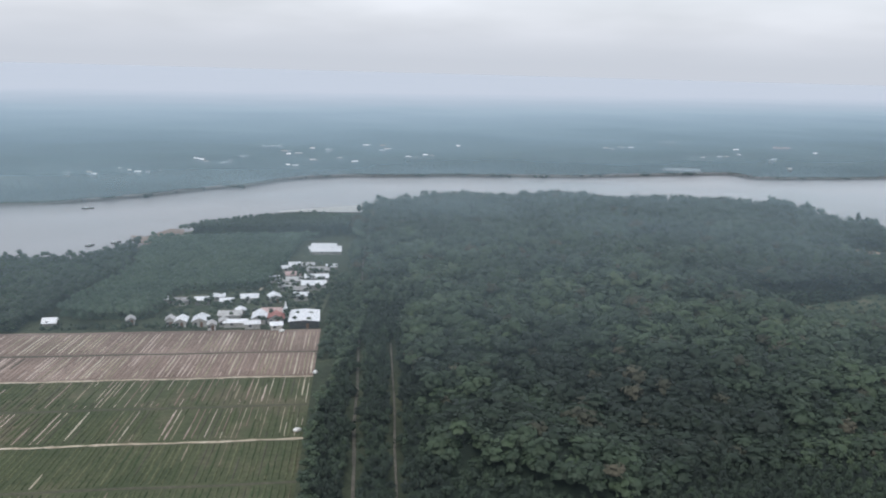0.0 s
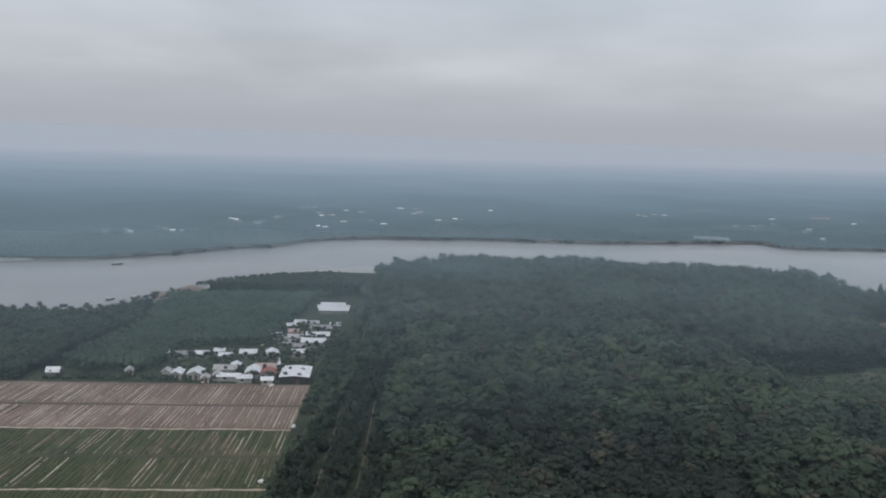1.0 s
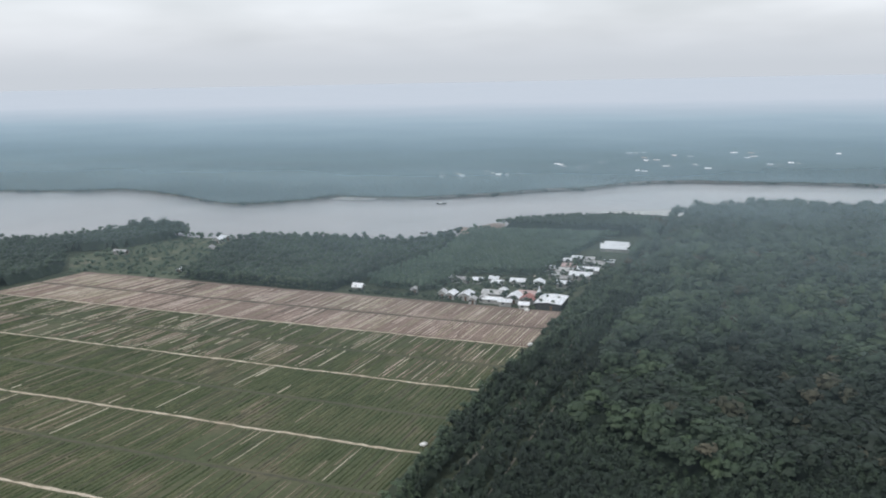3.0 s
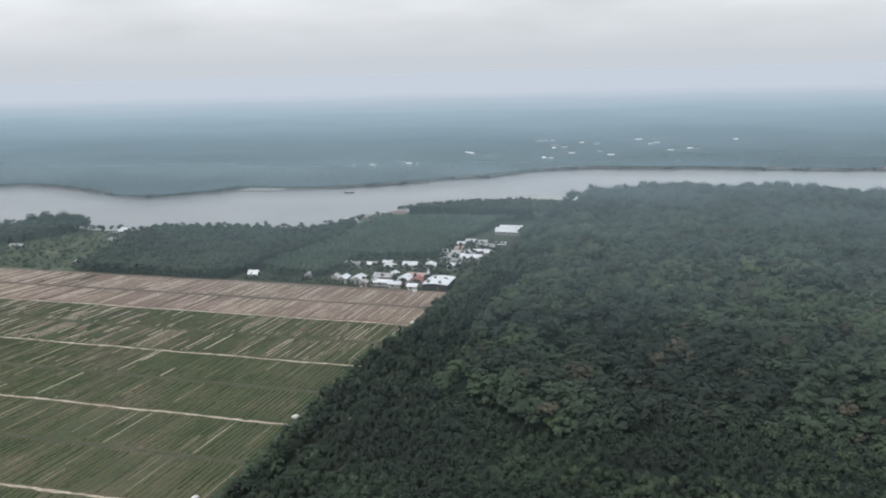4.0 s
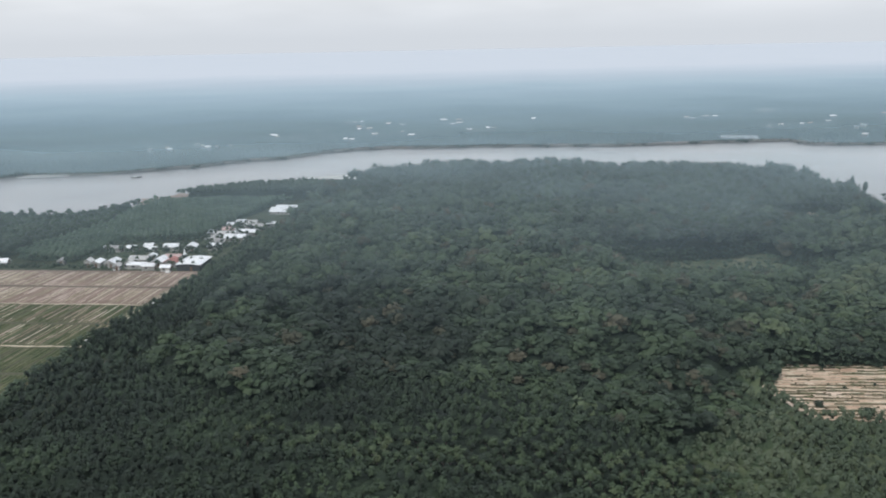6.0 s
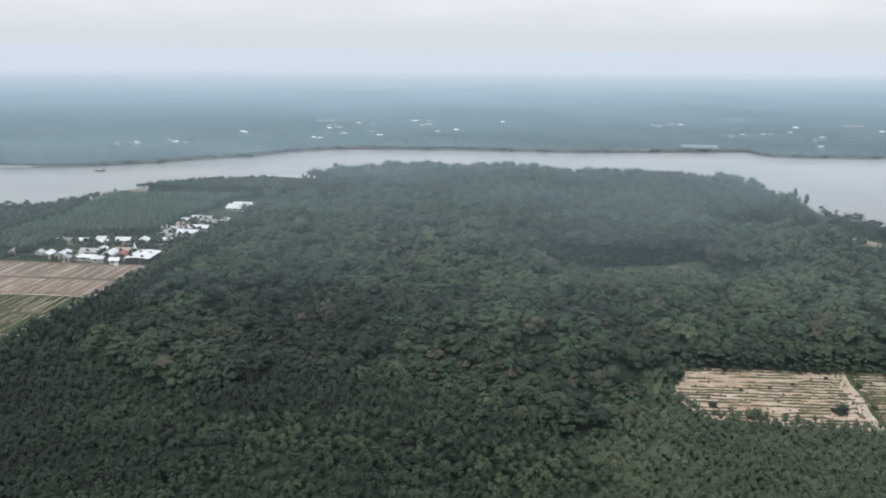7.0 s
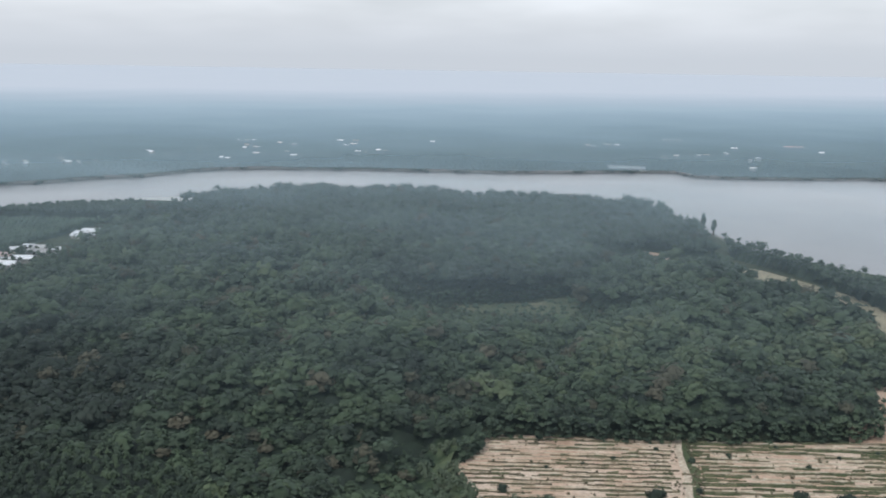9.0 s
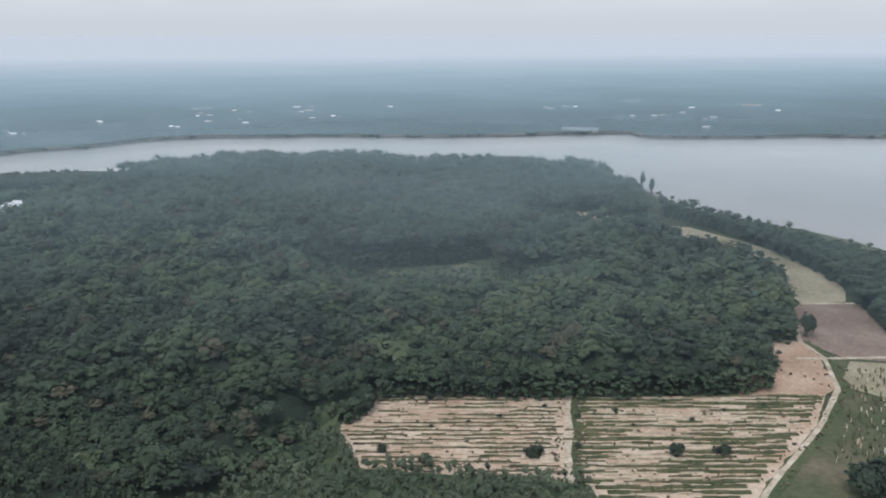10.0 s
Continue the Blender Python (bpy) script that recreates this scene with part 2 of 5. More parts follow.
def ground_material():
    """Undergrowth on the land; wet mud and sand where the sheet dips to the river."""
    m = surface("undergrowth_and_mud", [(0.3, (0.030, 0.040, 0.024)), (0.5, (0.048, 0.060, 0.034)), (0.7, (0.075, 0.085, 0.048))], 0.03, 0.5, 0.35, 0.95, 0.6)
    nodes, links = m.node_tree.nodes, m.node_tree.links
    bsdf = nodes["Principled BSDF"]
    land = bsdf.inputs["Base Color"].links[0].from_socket
    geo = nodes.new("ShaderNodeNewGeometry")
    xyz = nodes.new("ShaderNodeSeparateXYZ")
    links.new(geo.outputs["Position"], xyz.inputs[0])
    step = nodes.new("ShaderNodeMapRange")
    step.inputs["From Min"].default_value, step.inputs["From Max"].default_value = -0.15, -0.5
    links.new(xyz.outputs["Z"], step.inputs["Value"])
    n = node(nodes, "ShaderNodeTexNoise", Scale=0.06, Detail=4.0)
    links.new(geo.outputs["Position"], n.inputs["Vector"])
    mud = ramp(nodes, links, n.outputs["Fac"], [(0.35, (0.19, 0.172, 0.15)), (0.65, (0.28, 0.252, 0.22))])
    links.new(mix_colour(nodes, links, step.outputs["Result"], land, mud), bsdf.inputs["Base Color"])
    return m


def water_material():
    m = bpy.data.materials.new("silty_river_water")
    m.use_nodes = True
    nodes, links = m.node_tree.nodes, m.node_tree.links
    bsdf = nodes["Principled BSDF"]
    geo = nodes.new("ShaderNodeNewGeometry")
    n = node(nodes, "ShaderNodeTexNoise", Scale=0.008, Detail=3.0)
    links.new(geo.outputs["Position"], n.inputs["Vector"])
    links.new(ramp(nodes, links, n.outputs["Fac"], [(0.35, (0.33, 0.312, 0.302)), (0.65, (0.40, 0.378, 0.366))]), bsdf.inputs["Base Color"])
    bsdf.inputs["IOR"].default_value = 1.33
    bsdf.inputs["Roughness"].default_value = 0.16
    wave = node(nodes, "ShaderNodeTexNoise", Scale=0.9, Detail=3.0)
    links.new(geo.outputs["Position"], wave.inputs["Vector"])
    b = node(nodes, "ShaderNodeBump", Strength=0.12, Distance=0.2)
    links.new(wave.outputs["Fac"], b.inputs["Height"])
    links.new(b.outputs["Normal"], bsdf.inputs["Normal"])
    return m


FAR_HAZE_LINE, FAR_HAZE_START, FAR_HAZE_FULL, FAR_HAZE_HEIGHT = (-0.3, 0.95), 540.0, 2000.0, 3.0


def far_haze_material():
    """Far haze painted on a low sheet: denser and paler away from the river."""
    m = bpy.data.materials.new("far_haze_sheet")
    m.use_nodes = True
    nodes, links = m.node_tree.nodes, m.node_tree.links
    nodes.clear()
    out = nodes.new("ShaderNodeOutputMaterial")
    geo = nodes.new("ShaderNodeNewGeometry")
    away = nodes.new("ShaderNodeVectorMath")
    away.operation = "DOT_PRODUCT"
    away.inputs[1].default_value = (*FAR_HAZE_LINE, 0.0)
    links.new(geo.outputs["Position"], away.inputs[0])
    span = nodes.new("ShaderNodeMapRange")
    span.inputs["From Min"].default_value, span.inputs["From Max"].default_value = FAR_HAZE_START, FAR_HAZE_FULL
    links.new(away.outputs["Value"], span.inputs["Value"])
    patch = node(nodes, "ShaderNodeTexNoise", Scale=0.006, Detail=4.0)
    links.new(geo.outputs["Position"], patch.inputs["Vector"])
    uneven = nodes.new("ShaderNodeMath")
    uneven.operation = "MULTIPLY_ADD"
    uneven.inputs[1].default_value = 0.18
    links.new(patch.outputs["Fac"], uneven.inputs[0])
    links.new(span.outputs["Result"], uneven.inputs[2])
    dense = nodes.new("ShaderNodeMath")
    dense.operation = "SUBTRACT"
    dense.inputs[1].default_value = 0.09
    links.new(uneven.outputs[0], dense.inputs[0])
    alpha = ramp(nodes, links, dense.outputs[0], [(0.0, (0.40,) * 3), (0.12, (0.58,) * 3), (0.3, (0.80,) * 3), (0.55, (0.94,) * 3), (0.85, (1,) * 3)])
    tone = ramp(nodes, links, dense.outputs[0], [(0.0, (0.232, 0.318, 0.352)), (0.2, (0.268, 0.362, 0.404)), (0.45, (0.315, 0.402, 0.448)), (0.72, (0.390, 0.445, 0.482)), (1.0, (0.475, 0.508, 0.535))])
    veil = nodes.new("ShaderNodeBsdfDiffuse")
    links.new(tone, veil.inputs["Color"])
    clear = nodes.new("ShaderNodeBsdfTransparent")
    mx = nodes.new("ShaderNodeMixShader")
    links.new(alpha, mx.inputs["Fac"])
    links.new(clear.outputs[0], mx.inputs[1])
    links.new(veil.outputs[0], mx.inputs[2])
    links.new(mx.outputs[0], out.inputs["Surface"])
    return m


def haze_material():
    """Thin drifting haze over woods and river, painted by distance on a sheet."""
    m = bpy.data.materials.new("haze_sheet")
    m.use_nodes = True
    nodes, links = m.node_tree.nodes, m.node_tree.links
    nodes.clear()
    out = nodes.new("ShaderNodeOutputMaterial")
    geo = nodes.new("ShaderNodeNewGeometry")
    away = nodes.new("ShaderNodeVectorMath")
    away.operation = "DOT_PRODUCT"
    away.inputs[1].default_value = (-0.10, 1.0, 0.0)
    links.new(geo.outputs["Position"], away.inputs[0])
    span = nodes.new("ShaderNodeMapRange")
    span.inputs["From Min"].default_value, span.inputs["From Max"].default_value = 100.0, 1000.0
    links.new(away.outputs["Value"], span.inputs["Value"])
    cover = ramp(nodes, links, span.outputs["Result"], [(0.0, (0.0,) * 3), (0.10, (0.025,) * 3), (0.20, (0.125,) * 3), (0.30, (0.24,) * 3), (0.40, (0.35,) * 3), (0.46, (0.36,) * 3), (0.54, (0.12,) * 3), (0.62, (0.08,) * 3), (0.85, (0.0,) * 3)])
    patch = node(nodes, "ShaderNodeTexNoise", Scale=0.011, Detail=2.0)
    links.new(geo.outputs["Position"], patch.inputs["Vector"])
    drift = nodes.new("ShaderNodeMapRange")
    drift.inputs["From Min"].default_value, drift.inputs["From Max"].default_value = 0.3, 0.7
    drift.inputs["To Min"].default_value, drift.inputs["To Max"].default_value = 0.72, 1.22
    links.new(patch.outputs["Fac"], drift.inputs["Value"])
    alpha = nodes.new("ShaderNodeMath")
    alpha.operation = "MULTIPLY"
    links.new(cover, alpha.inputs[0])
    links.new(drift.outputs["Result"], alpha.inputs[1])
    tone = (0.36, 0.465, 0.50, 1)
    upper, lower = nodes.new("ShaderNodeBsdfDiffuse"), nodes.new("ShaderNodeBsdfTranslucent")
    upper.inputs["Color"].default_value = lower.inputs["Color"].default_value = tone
    veil = nodes.new("ShaderNodeMixShader")
    veil.inputs["Fac"].default_value = 0.25
    links.new(upper.outputs[0], veil.inputs[1])
    links.new(lower.outputs[0], veil.inputs[2])
    mx = nodes.new("ShaderNodeMixShader")
    links.new(alpha.outputs[0], mx.inputs["Fac"])
    links.new(nodes.new("ShaderNodeBsdfTransparent").outputs[0], mx.inputs[1])
    links.new(veil.outputs[0], mx.inputs[2])
    links.new(mx.outputs[0], out.inputs["Surface"])
    return m


# ================= helpers for meshes =================
rng = np.random.default_rng(7)


def tri_mesh(name, v, f, material):
    """A mesh from arrays of corners and triangles."""
    me = bpy.data.meshes.new(name)
    me.vertices.add(len(v))
    me.vertices.foreach_set("co", np.asarray(v, np.float32).ravel())
    me.loops.add(len(f) * 3)
    me.loops.foreach_set("vertex_index", np.asarray(f, np.int32).ravel())
    me.polygons.add(len(f))
    me.polygons.foreach_set("loop_start", np.arange(0, len(f) * 3, 3, dtype=np.int32))
    me.update(calc_edges=True)
    me.materials.append(material)
    return me


def part(name, bm, material, parent, label=""):
    me = bpy.data.meshes.new(name)
    bm.to_mesh(me)
    bm.free()
    me.materials.append(material)
    ob = new(name, me)
    ob.parent = parent
    return tagged(ob, label)


def add_box(bm, cx, cy, cz, sx, sy, sz, bevel=0.0):
    made = bmesh.ops.create_cube(bm, size=1.0, matrix=Matrix.Translation((cx, cy, cz)) @ Matrix.Diagonal((sx, sy, sz, 1)))
    if bevel:
        edges = list({e for v in made["verts"] for e in v.link_edges})
        bmesh.ops.bevel(bm, geom=edges, offset=bevel, segments=1, affect="EDGES")
    return bm


def inside(poly, pts):
    """Which of the points lie in the polygon."""
    px, py = np.asarray(poly, float).T
    qx, qy = np.roll(px, -1), np.roll(py, -1)
    x, y = pts[:, 0], pts[:, 1]
    c = np.zeros(len(pts), bool)
    for ax, ay, bx, by in zip(px, py, qx, qy):
        cross = ((ay > y) != (by > y)) & (x < (bx - ax) * (y - ay) / (by - ay if by != ay else 1e-9) + ax)
        c ^= cross
    return c


def line_distance(line, pts):
    """The distance of each point from a polyline."""
    line = np.asarray(line, float)
    best = np.full(len(pts), 1e9)
    for a, b in zip(line[:-1], line[1:]):
        ab = b - a
        s = np.clip(((pts - a) @ ab) / (ab @ ab), 0, 1)
        best = np.minimum(best, np.hypot(*(pts - a - s[:, None] * ab).T))
    return best


# ================= plan =================
NEAR_BANK = [(-1043.5, -66.2), (-546.1, 201.6), (-368.6, 266.9), (-324.3, 291.1), (-313, 320.2), (-295.8, 342), (-261.5, 337.3), (-233.5, 347), (-186, 357.4), (-154.8, 359.2), (-143.9, 380), (-136.6, 403.7), (-131.8, 431.4), (-129, 424), (-112, 452), (-96, 478), (-77, 492), (-57, 504), (-44, 514), (-12, 530), (30, 540), (70, 535), (105, 534), (136, 539), (175, 534), (204, 519), (213, 497), (222, 474), (229, 452), (234, 436), (246, 424), (258, 413), (273, 401), (288, 385), (299, 366), (330, 338), (400, 300), (560, 225), (800, 88), (1700, -200)]
FAR_BANK = [(-1300, 120), (-800, 300), (-600, 385), (-518, 416), (-474, 430), (-441, 452), (-409, 449), (-365, 438), (-322, 424), (-303, 434), (-281, 459), (-277, 479), (-248, 482), (-219, 489), (-193, 510), (-174, 526), (-156, 548), (-128, 570), (-113, 597), (-95, 613), (-68, 627), (-36, 632), (5, 642), (64, 648), (95, 650), (135, 662), (184, 680), (226, 690), (238, 668), (266, 669), (314, 677), (354, 690), (405, 692), (600, 740), (1500, 900)]
RIVER = NEAR_BANK + FAR_BANK[::-1]
FOREST = [(-27.1, 127.9), (-33, 168.6), (-37.2, 205), (-35.3, 242.3), (-34.3, 261.2), (-33.4, 295.2), (-40.3, 341.4), (-43.6, 390.3), (-46.1, 430.9), (-43, 474), (-36, 498), (-22, 512), (3, 522), (34, 524), (57, 519), (70, 515), (104, 517), (136, 522), (170, 517), (197, 504), (202, 484), (210, 473), (215, 449), (216, 430), (216, 400), (216, 372), (223, 352), (236, 342), (243, 323), (246, 308), (244, 293), (242, 280), (240.5, 270), (230, 266.5), (230.5, 254), (227, 238), (197, 231.5), (185, 230), (142, 224), (138.3, 207), (146.5, 193.1), (187, 193.8), (195.1, 171.9), (205.1, 144), (204, 108), (-25, 108)]
BELT = [(221, 410), (240, 389), (251, 369), (258, 350), (264, 333), (267, 311), (265, 296), (266, 278), (285, 252), (354, 238), (368, 300), (320, 322), (292, 343), (279, 358), (266, 375), (253, 391), (242, 404), (233, 416), (222, 432)]
PLANTATION = [(-130.4, 290.2), (-119.9, 284.6), (-100.4, 285.8), (-98.1, 297.7), (-100.2, 318.6), (-69.8, 326.8), (-68.8, 404.5), (-60, 414), (-126, 402), (-135.4, 402.3), (-124.6, 341.8)]
OLD_STAND = [(-126, 404), (-60, 416), (-44, 424), (-45, 441), (-66, 446), (-92, 436), (-112, 420)]
WEST_WOOD = [(-204.3, 265.2), (-162.3, 269), (-133.9, 272.2), (-131.6, 292.5), (-125.8, 342), (-136.6, 391.6), (-147.5, 356.8), (-185.9, 351.8), (-226.7, 340.2), (-220.7, 309.5)]
FAR_WEST_WOOD = [(-504.5, 134.5), (-276.5, 165.6), (-259.4, 229.3), (-259.8, 252.9), (-279.8, 270.9), (-294.4, 279.4), (-276, 295.4), (-266.9, 329.1), (-289.8, 335.2), (-307, 317), (-318.3, 290.4), (-365.4, 264.2), (-514.5, 207.5)]
GLADE = [(122, 313), (134, 311.5), (146, 314), (158, 314), (162, 326), (160, 337), (151, 334), (147, 328), (141, 326), (130, 322), (121, 318)]
HIGH_GLADE = [(185, 418), (200, 412), (202, 400), (188, 402)]
# front edge of the tall dark wood behind the glade
DARK_EDGE = [(70, 299), (84, 307), (100, 313), (119, 320.5), (141, 327), (150, 334), (158, 341)]
LANE = [(-23, 126), (-27, 192), (-29, 215), (-30, 236), (-34, 290), (-40, 390), (-42, 490)]
SIDE_LANE = [(-14, 130), (-18, 184), (-19, 200), (-20, 224), (-23, 270)]
EAST_TRACK = [(206, 168.7), (219, 196.7), (234.9, 223.3), (243.7, 242.1), (245.7, 260.7), (242.7, 271.3), (245.7, 293.6), (247.6, 323.4), (244.4, 349)]
CORNER_PATH = [(135.5, 203), (138, 208), (141, 214)]
MID_TRACK = [(184.2, 229.9), (183.8, 222), (184.6, 213), (183.9, 205), (184.6, 198.7), (185.2, 186.6)]


# ================= ground, river, painted haze sheets ===
def build_ground():
    fine_x, fine_y = np.arange(-560, 481, 4.0), np.arange(60, 921, 4.0)
    xs = np.r_[-6000, -4000, -2500, -1600, -1100, -800, -640, fine_x, 560, 750, 1000, 1400, 2000, 3000, 4500, 6000]
    ys = np.r_[-6000, -3500, -1800, -900, -400, -150, -50, 0, 30, fine_y, 1000, 1100, 1250, 1450, 1700, 2000, 2500, 3200, 4200, 6000]
    gx, gy = np.meshgrid(xs, ys)
    pts = np.c_[gx.ravel(), gy.ravel()]
    wet = inside(RIVER, pts)
    edge = np.minimum(line_distance(NEAR_BANK, pts), line_distance(FAR_BANK, pts))
    z = np.where(wet, -0.6 - 2.4 * np.clip(edge / 7, 0, 1), -0.6 * np.clip(1 - edge / 7, 0, 1))
    v = np.c_[pts, z]
    nx, ny = len(xs), len(ys)
    i, j = np.meshgrid(np.arange(nx - 1), np.arange(ny - 1))
    a = (j * nx + i).ravel()
    f = np.r_[np.c_[a, a + 1, a + nx + 1], np.c_[a, a + nx + 1, a + nx]]
    me = tri_mesh("ground", v, f, ground_material())
    tagged(new("ground", me), "flat green lowland ground with muddy river banks", "ground", kind="structure")
    bm = bmesh.new()
    face = bm.faces.new([bm.verts.new((x, y, -0.75)) for x, y in widen(NEAR_BANK, -6) + widen(FAR_BANK, 6)[::-1]])
    bmesh.ops.triangulate(bm, faces=[face])
    me = bpy.data.meshes.new("water")
    bm.to_mesh(me)
    bm.free()
    me.materials.append(water_material())
    tagged(new("water", me), "broad calm silty grey river under cloud", "river", kind="structure")
    # painted haze sheet over the far plain, from behind the opposite bank's trees
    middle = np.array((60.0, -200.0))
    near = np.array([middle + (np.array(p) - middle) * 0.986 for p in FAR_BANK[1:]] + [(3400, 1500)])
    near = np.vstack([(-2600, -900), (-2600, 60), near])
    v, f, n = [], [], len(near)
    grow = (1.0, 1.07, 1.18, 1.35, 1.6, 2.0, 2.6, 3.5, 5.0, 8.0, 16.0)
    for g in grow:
        v += [(*(middle + (p - middle) * g), FAR_HAZE_HEIGHT) for p in near]
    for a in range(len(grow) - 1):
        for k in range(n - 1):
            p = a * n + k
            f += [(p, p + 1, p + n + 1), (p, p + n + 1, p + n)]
    tagged(new("backdrop", tri_mesh("backdrop", v, f, far_haze_material())), "low sheet painting pale blue-grey haze over the distant plain", "mist", kind="structure")
    # added flat sheet above the crowns that carries the nearer painted haze
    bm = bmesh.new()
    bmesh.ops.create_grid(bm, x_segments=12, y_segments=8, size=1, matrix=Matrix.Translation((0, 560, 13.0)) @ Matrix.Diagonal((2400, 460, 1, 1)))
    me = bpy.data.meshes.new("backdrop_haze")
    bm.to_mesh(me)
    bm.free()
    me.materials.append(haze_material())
    tagged(new("backdrop_haze", me), "flat sheet painting thin blue-grey haze over woods and river", "haze", kind="structure")


def widen(line, d):
    """The polyline pushed sideways by d to its left."""
    p = np.asarray(line, float)
    t = np.gradient(p, axis=0)
    t /= np.linalg.norm(t, axis=1)[:, None]
    return [tuple(q) for q in p + d * np.c_[-t[:, 1], t[:, 0]]]


build_ground()


def flat_patch(name, poly, z, material, label, category):
    bm = bmesh.new()
    face = bm.faces.new([bm.verts.new((x, y, z)) for x, y in poly])
    bmesh.ops.recalc_face_normals(bm, faces=[face])
    if face.normal.z < 0:
        face.normal_flip()
    bmesh.ops.triangulate(bm, faces=[face])
    me = bpy.data.meshes.new(name)
    bm.to_mesh(me)
    bm.free()
    me.materials.append(material)
    return tagged(new(name, me), label, category, kind="structure")


def ribbon(name, line, width, z, material, label, category="track", wobble=0.25, step=3.0):
    """A worn track along a line, with uneven edges and a low crown."""
    p = np.asarray(line, float)
    seg = np.r_[0, np.cumsum(np.hypot(*np.diff(p, axis=0).T))]
    s = np.linspace(0, seg[-1], max(3, int(seg[-1] / step)))
    q = np.c_[np.interp(s, seg, p[:, 0]), np.interp(s, seg, p[:, 1])]
    t = np.gradient(q, axis=0)
    t /= np.linalg.norm(t, axis=1)[:, None]
    side = np.c_[-t[:, 1], t[:, 0]]
    n = len(q)
    wl_, wr_ = (width / 2 * (1 + wobble * rng.uniform(-1, 1, n)) for _ in range(2))
    v = np.r_[np.c_[q + side * wl_[:, None], np.full(n, z)], np.c_[q, np.full(n, z + 0.06)], np.c_[q - side * wr_[:, None], np.full(n, z)]]
    a = np.arange(n - 1)
    f = np.r_[np.c_[a + n, a + n + 1, a + 1], np.c_[a + n, a + 1, a], np.c_[a + 2 * n, a + 2 * n + 1, a + n + 1], np.c_[a + 2 * n, a + n + 1, a + n]]
    return tagged(new(name, tri_mesh(name, v, f, material)), label, category, kind="structure")


# ================= the striped field =================
F_NE, F_NW, F_SE, F_SW = (np.array(c, float) for c in ((-45, 281), (-252, 256.5), (-33.5, 128.5), (-275, 99.5)))


def field_at(u, v):
    """Plan of the field: u runs west along its far edge, v runs towards its near end (the fourth path lies at 1)."""
    u, v = np.asarray(u, float)[..., None], np.asarray(v, float)[..., None]
    return (F_NE * (1 - u) + F_NW * u) * (1 - v) + (F_SE * (1 - u) + F_SW * u) * v


PATH_V = (0.249, 0.493, 0.747, 1.0)
END_V = 1.5
flat_patch("field_red", [tuple(field_at(u, v)) for u, v in ((0, 0), (1, 0), (1, 0.249), (0, 0.249))], 0.02, M_SOIL_RED, "reddish bare ploughed field with pale planting rows", "field")
flat_patch("field_green", [tuple(field_at(u, v)) for u, v in ((0, 0.249), (1, 0.249), (1, END_V), (0, END_V))], 0.024, M_SOIL_GREEN, "weedy green field with sandy planting rows", "field")


def ridge_rows(name, rows, material, label, height=0.22):
    """Low rounded ridges, each from (start, end, width) on the plan, in one mesh."""
    v, f = [], []
    for a, b, w in rows:
        a, b = np.asarray(a), np.asarray(b)
        t = (b - a) / max(np.linalg.norm(b - a), 1e-6)
        side = np.array((-t[1], t[0])) * w / 2
        n = max(2, int(np.linalg.norm(b - a) / 2.5) + 1)
        base = len(v)
        for k in range(n):
            c = a + (b - a) * k / (n - 1) + side * rng.uniform(-0.25, 0.25)
            s = rng.uniform(0.7, 1.15) * (0.55 if k in (0, n - 1) else 1)
            h = height * rng.uniform(0.6, 1.2)
            v += [(*(c + side * s), 0.0), (*(c + side * s * 0.45), h), (*(c - side * s * 0.45), h), (*(c - side * s), 0.0)]
        for k in range(n - 1):
            o = base + 4 * k
            for m in range(3):
                f += [(o + m, o + m + 1, o + m + 5), (o + m, o + m + 5, o + m + 4)]
    return tagged(new(name, tri_mesh(name, v, f, material)), label, "crop rows", kind="stuff")


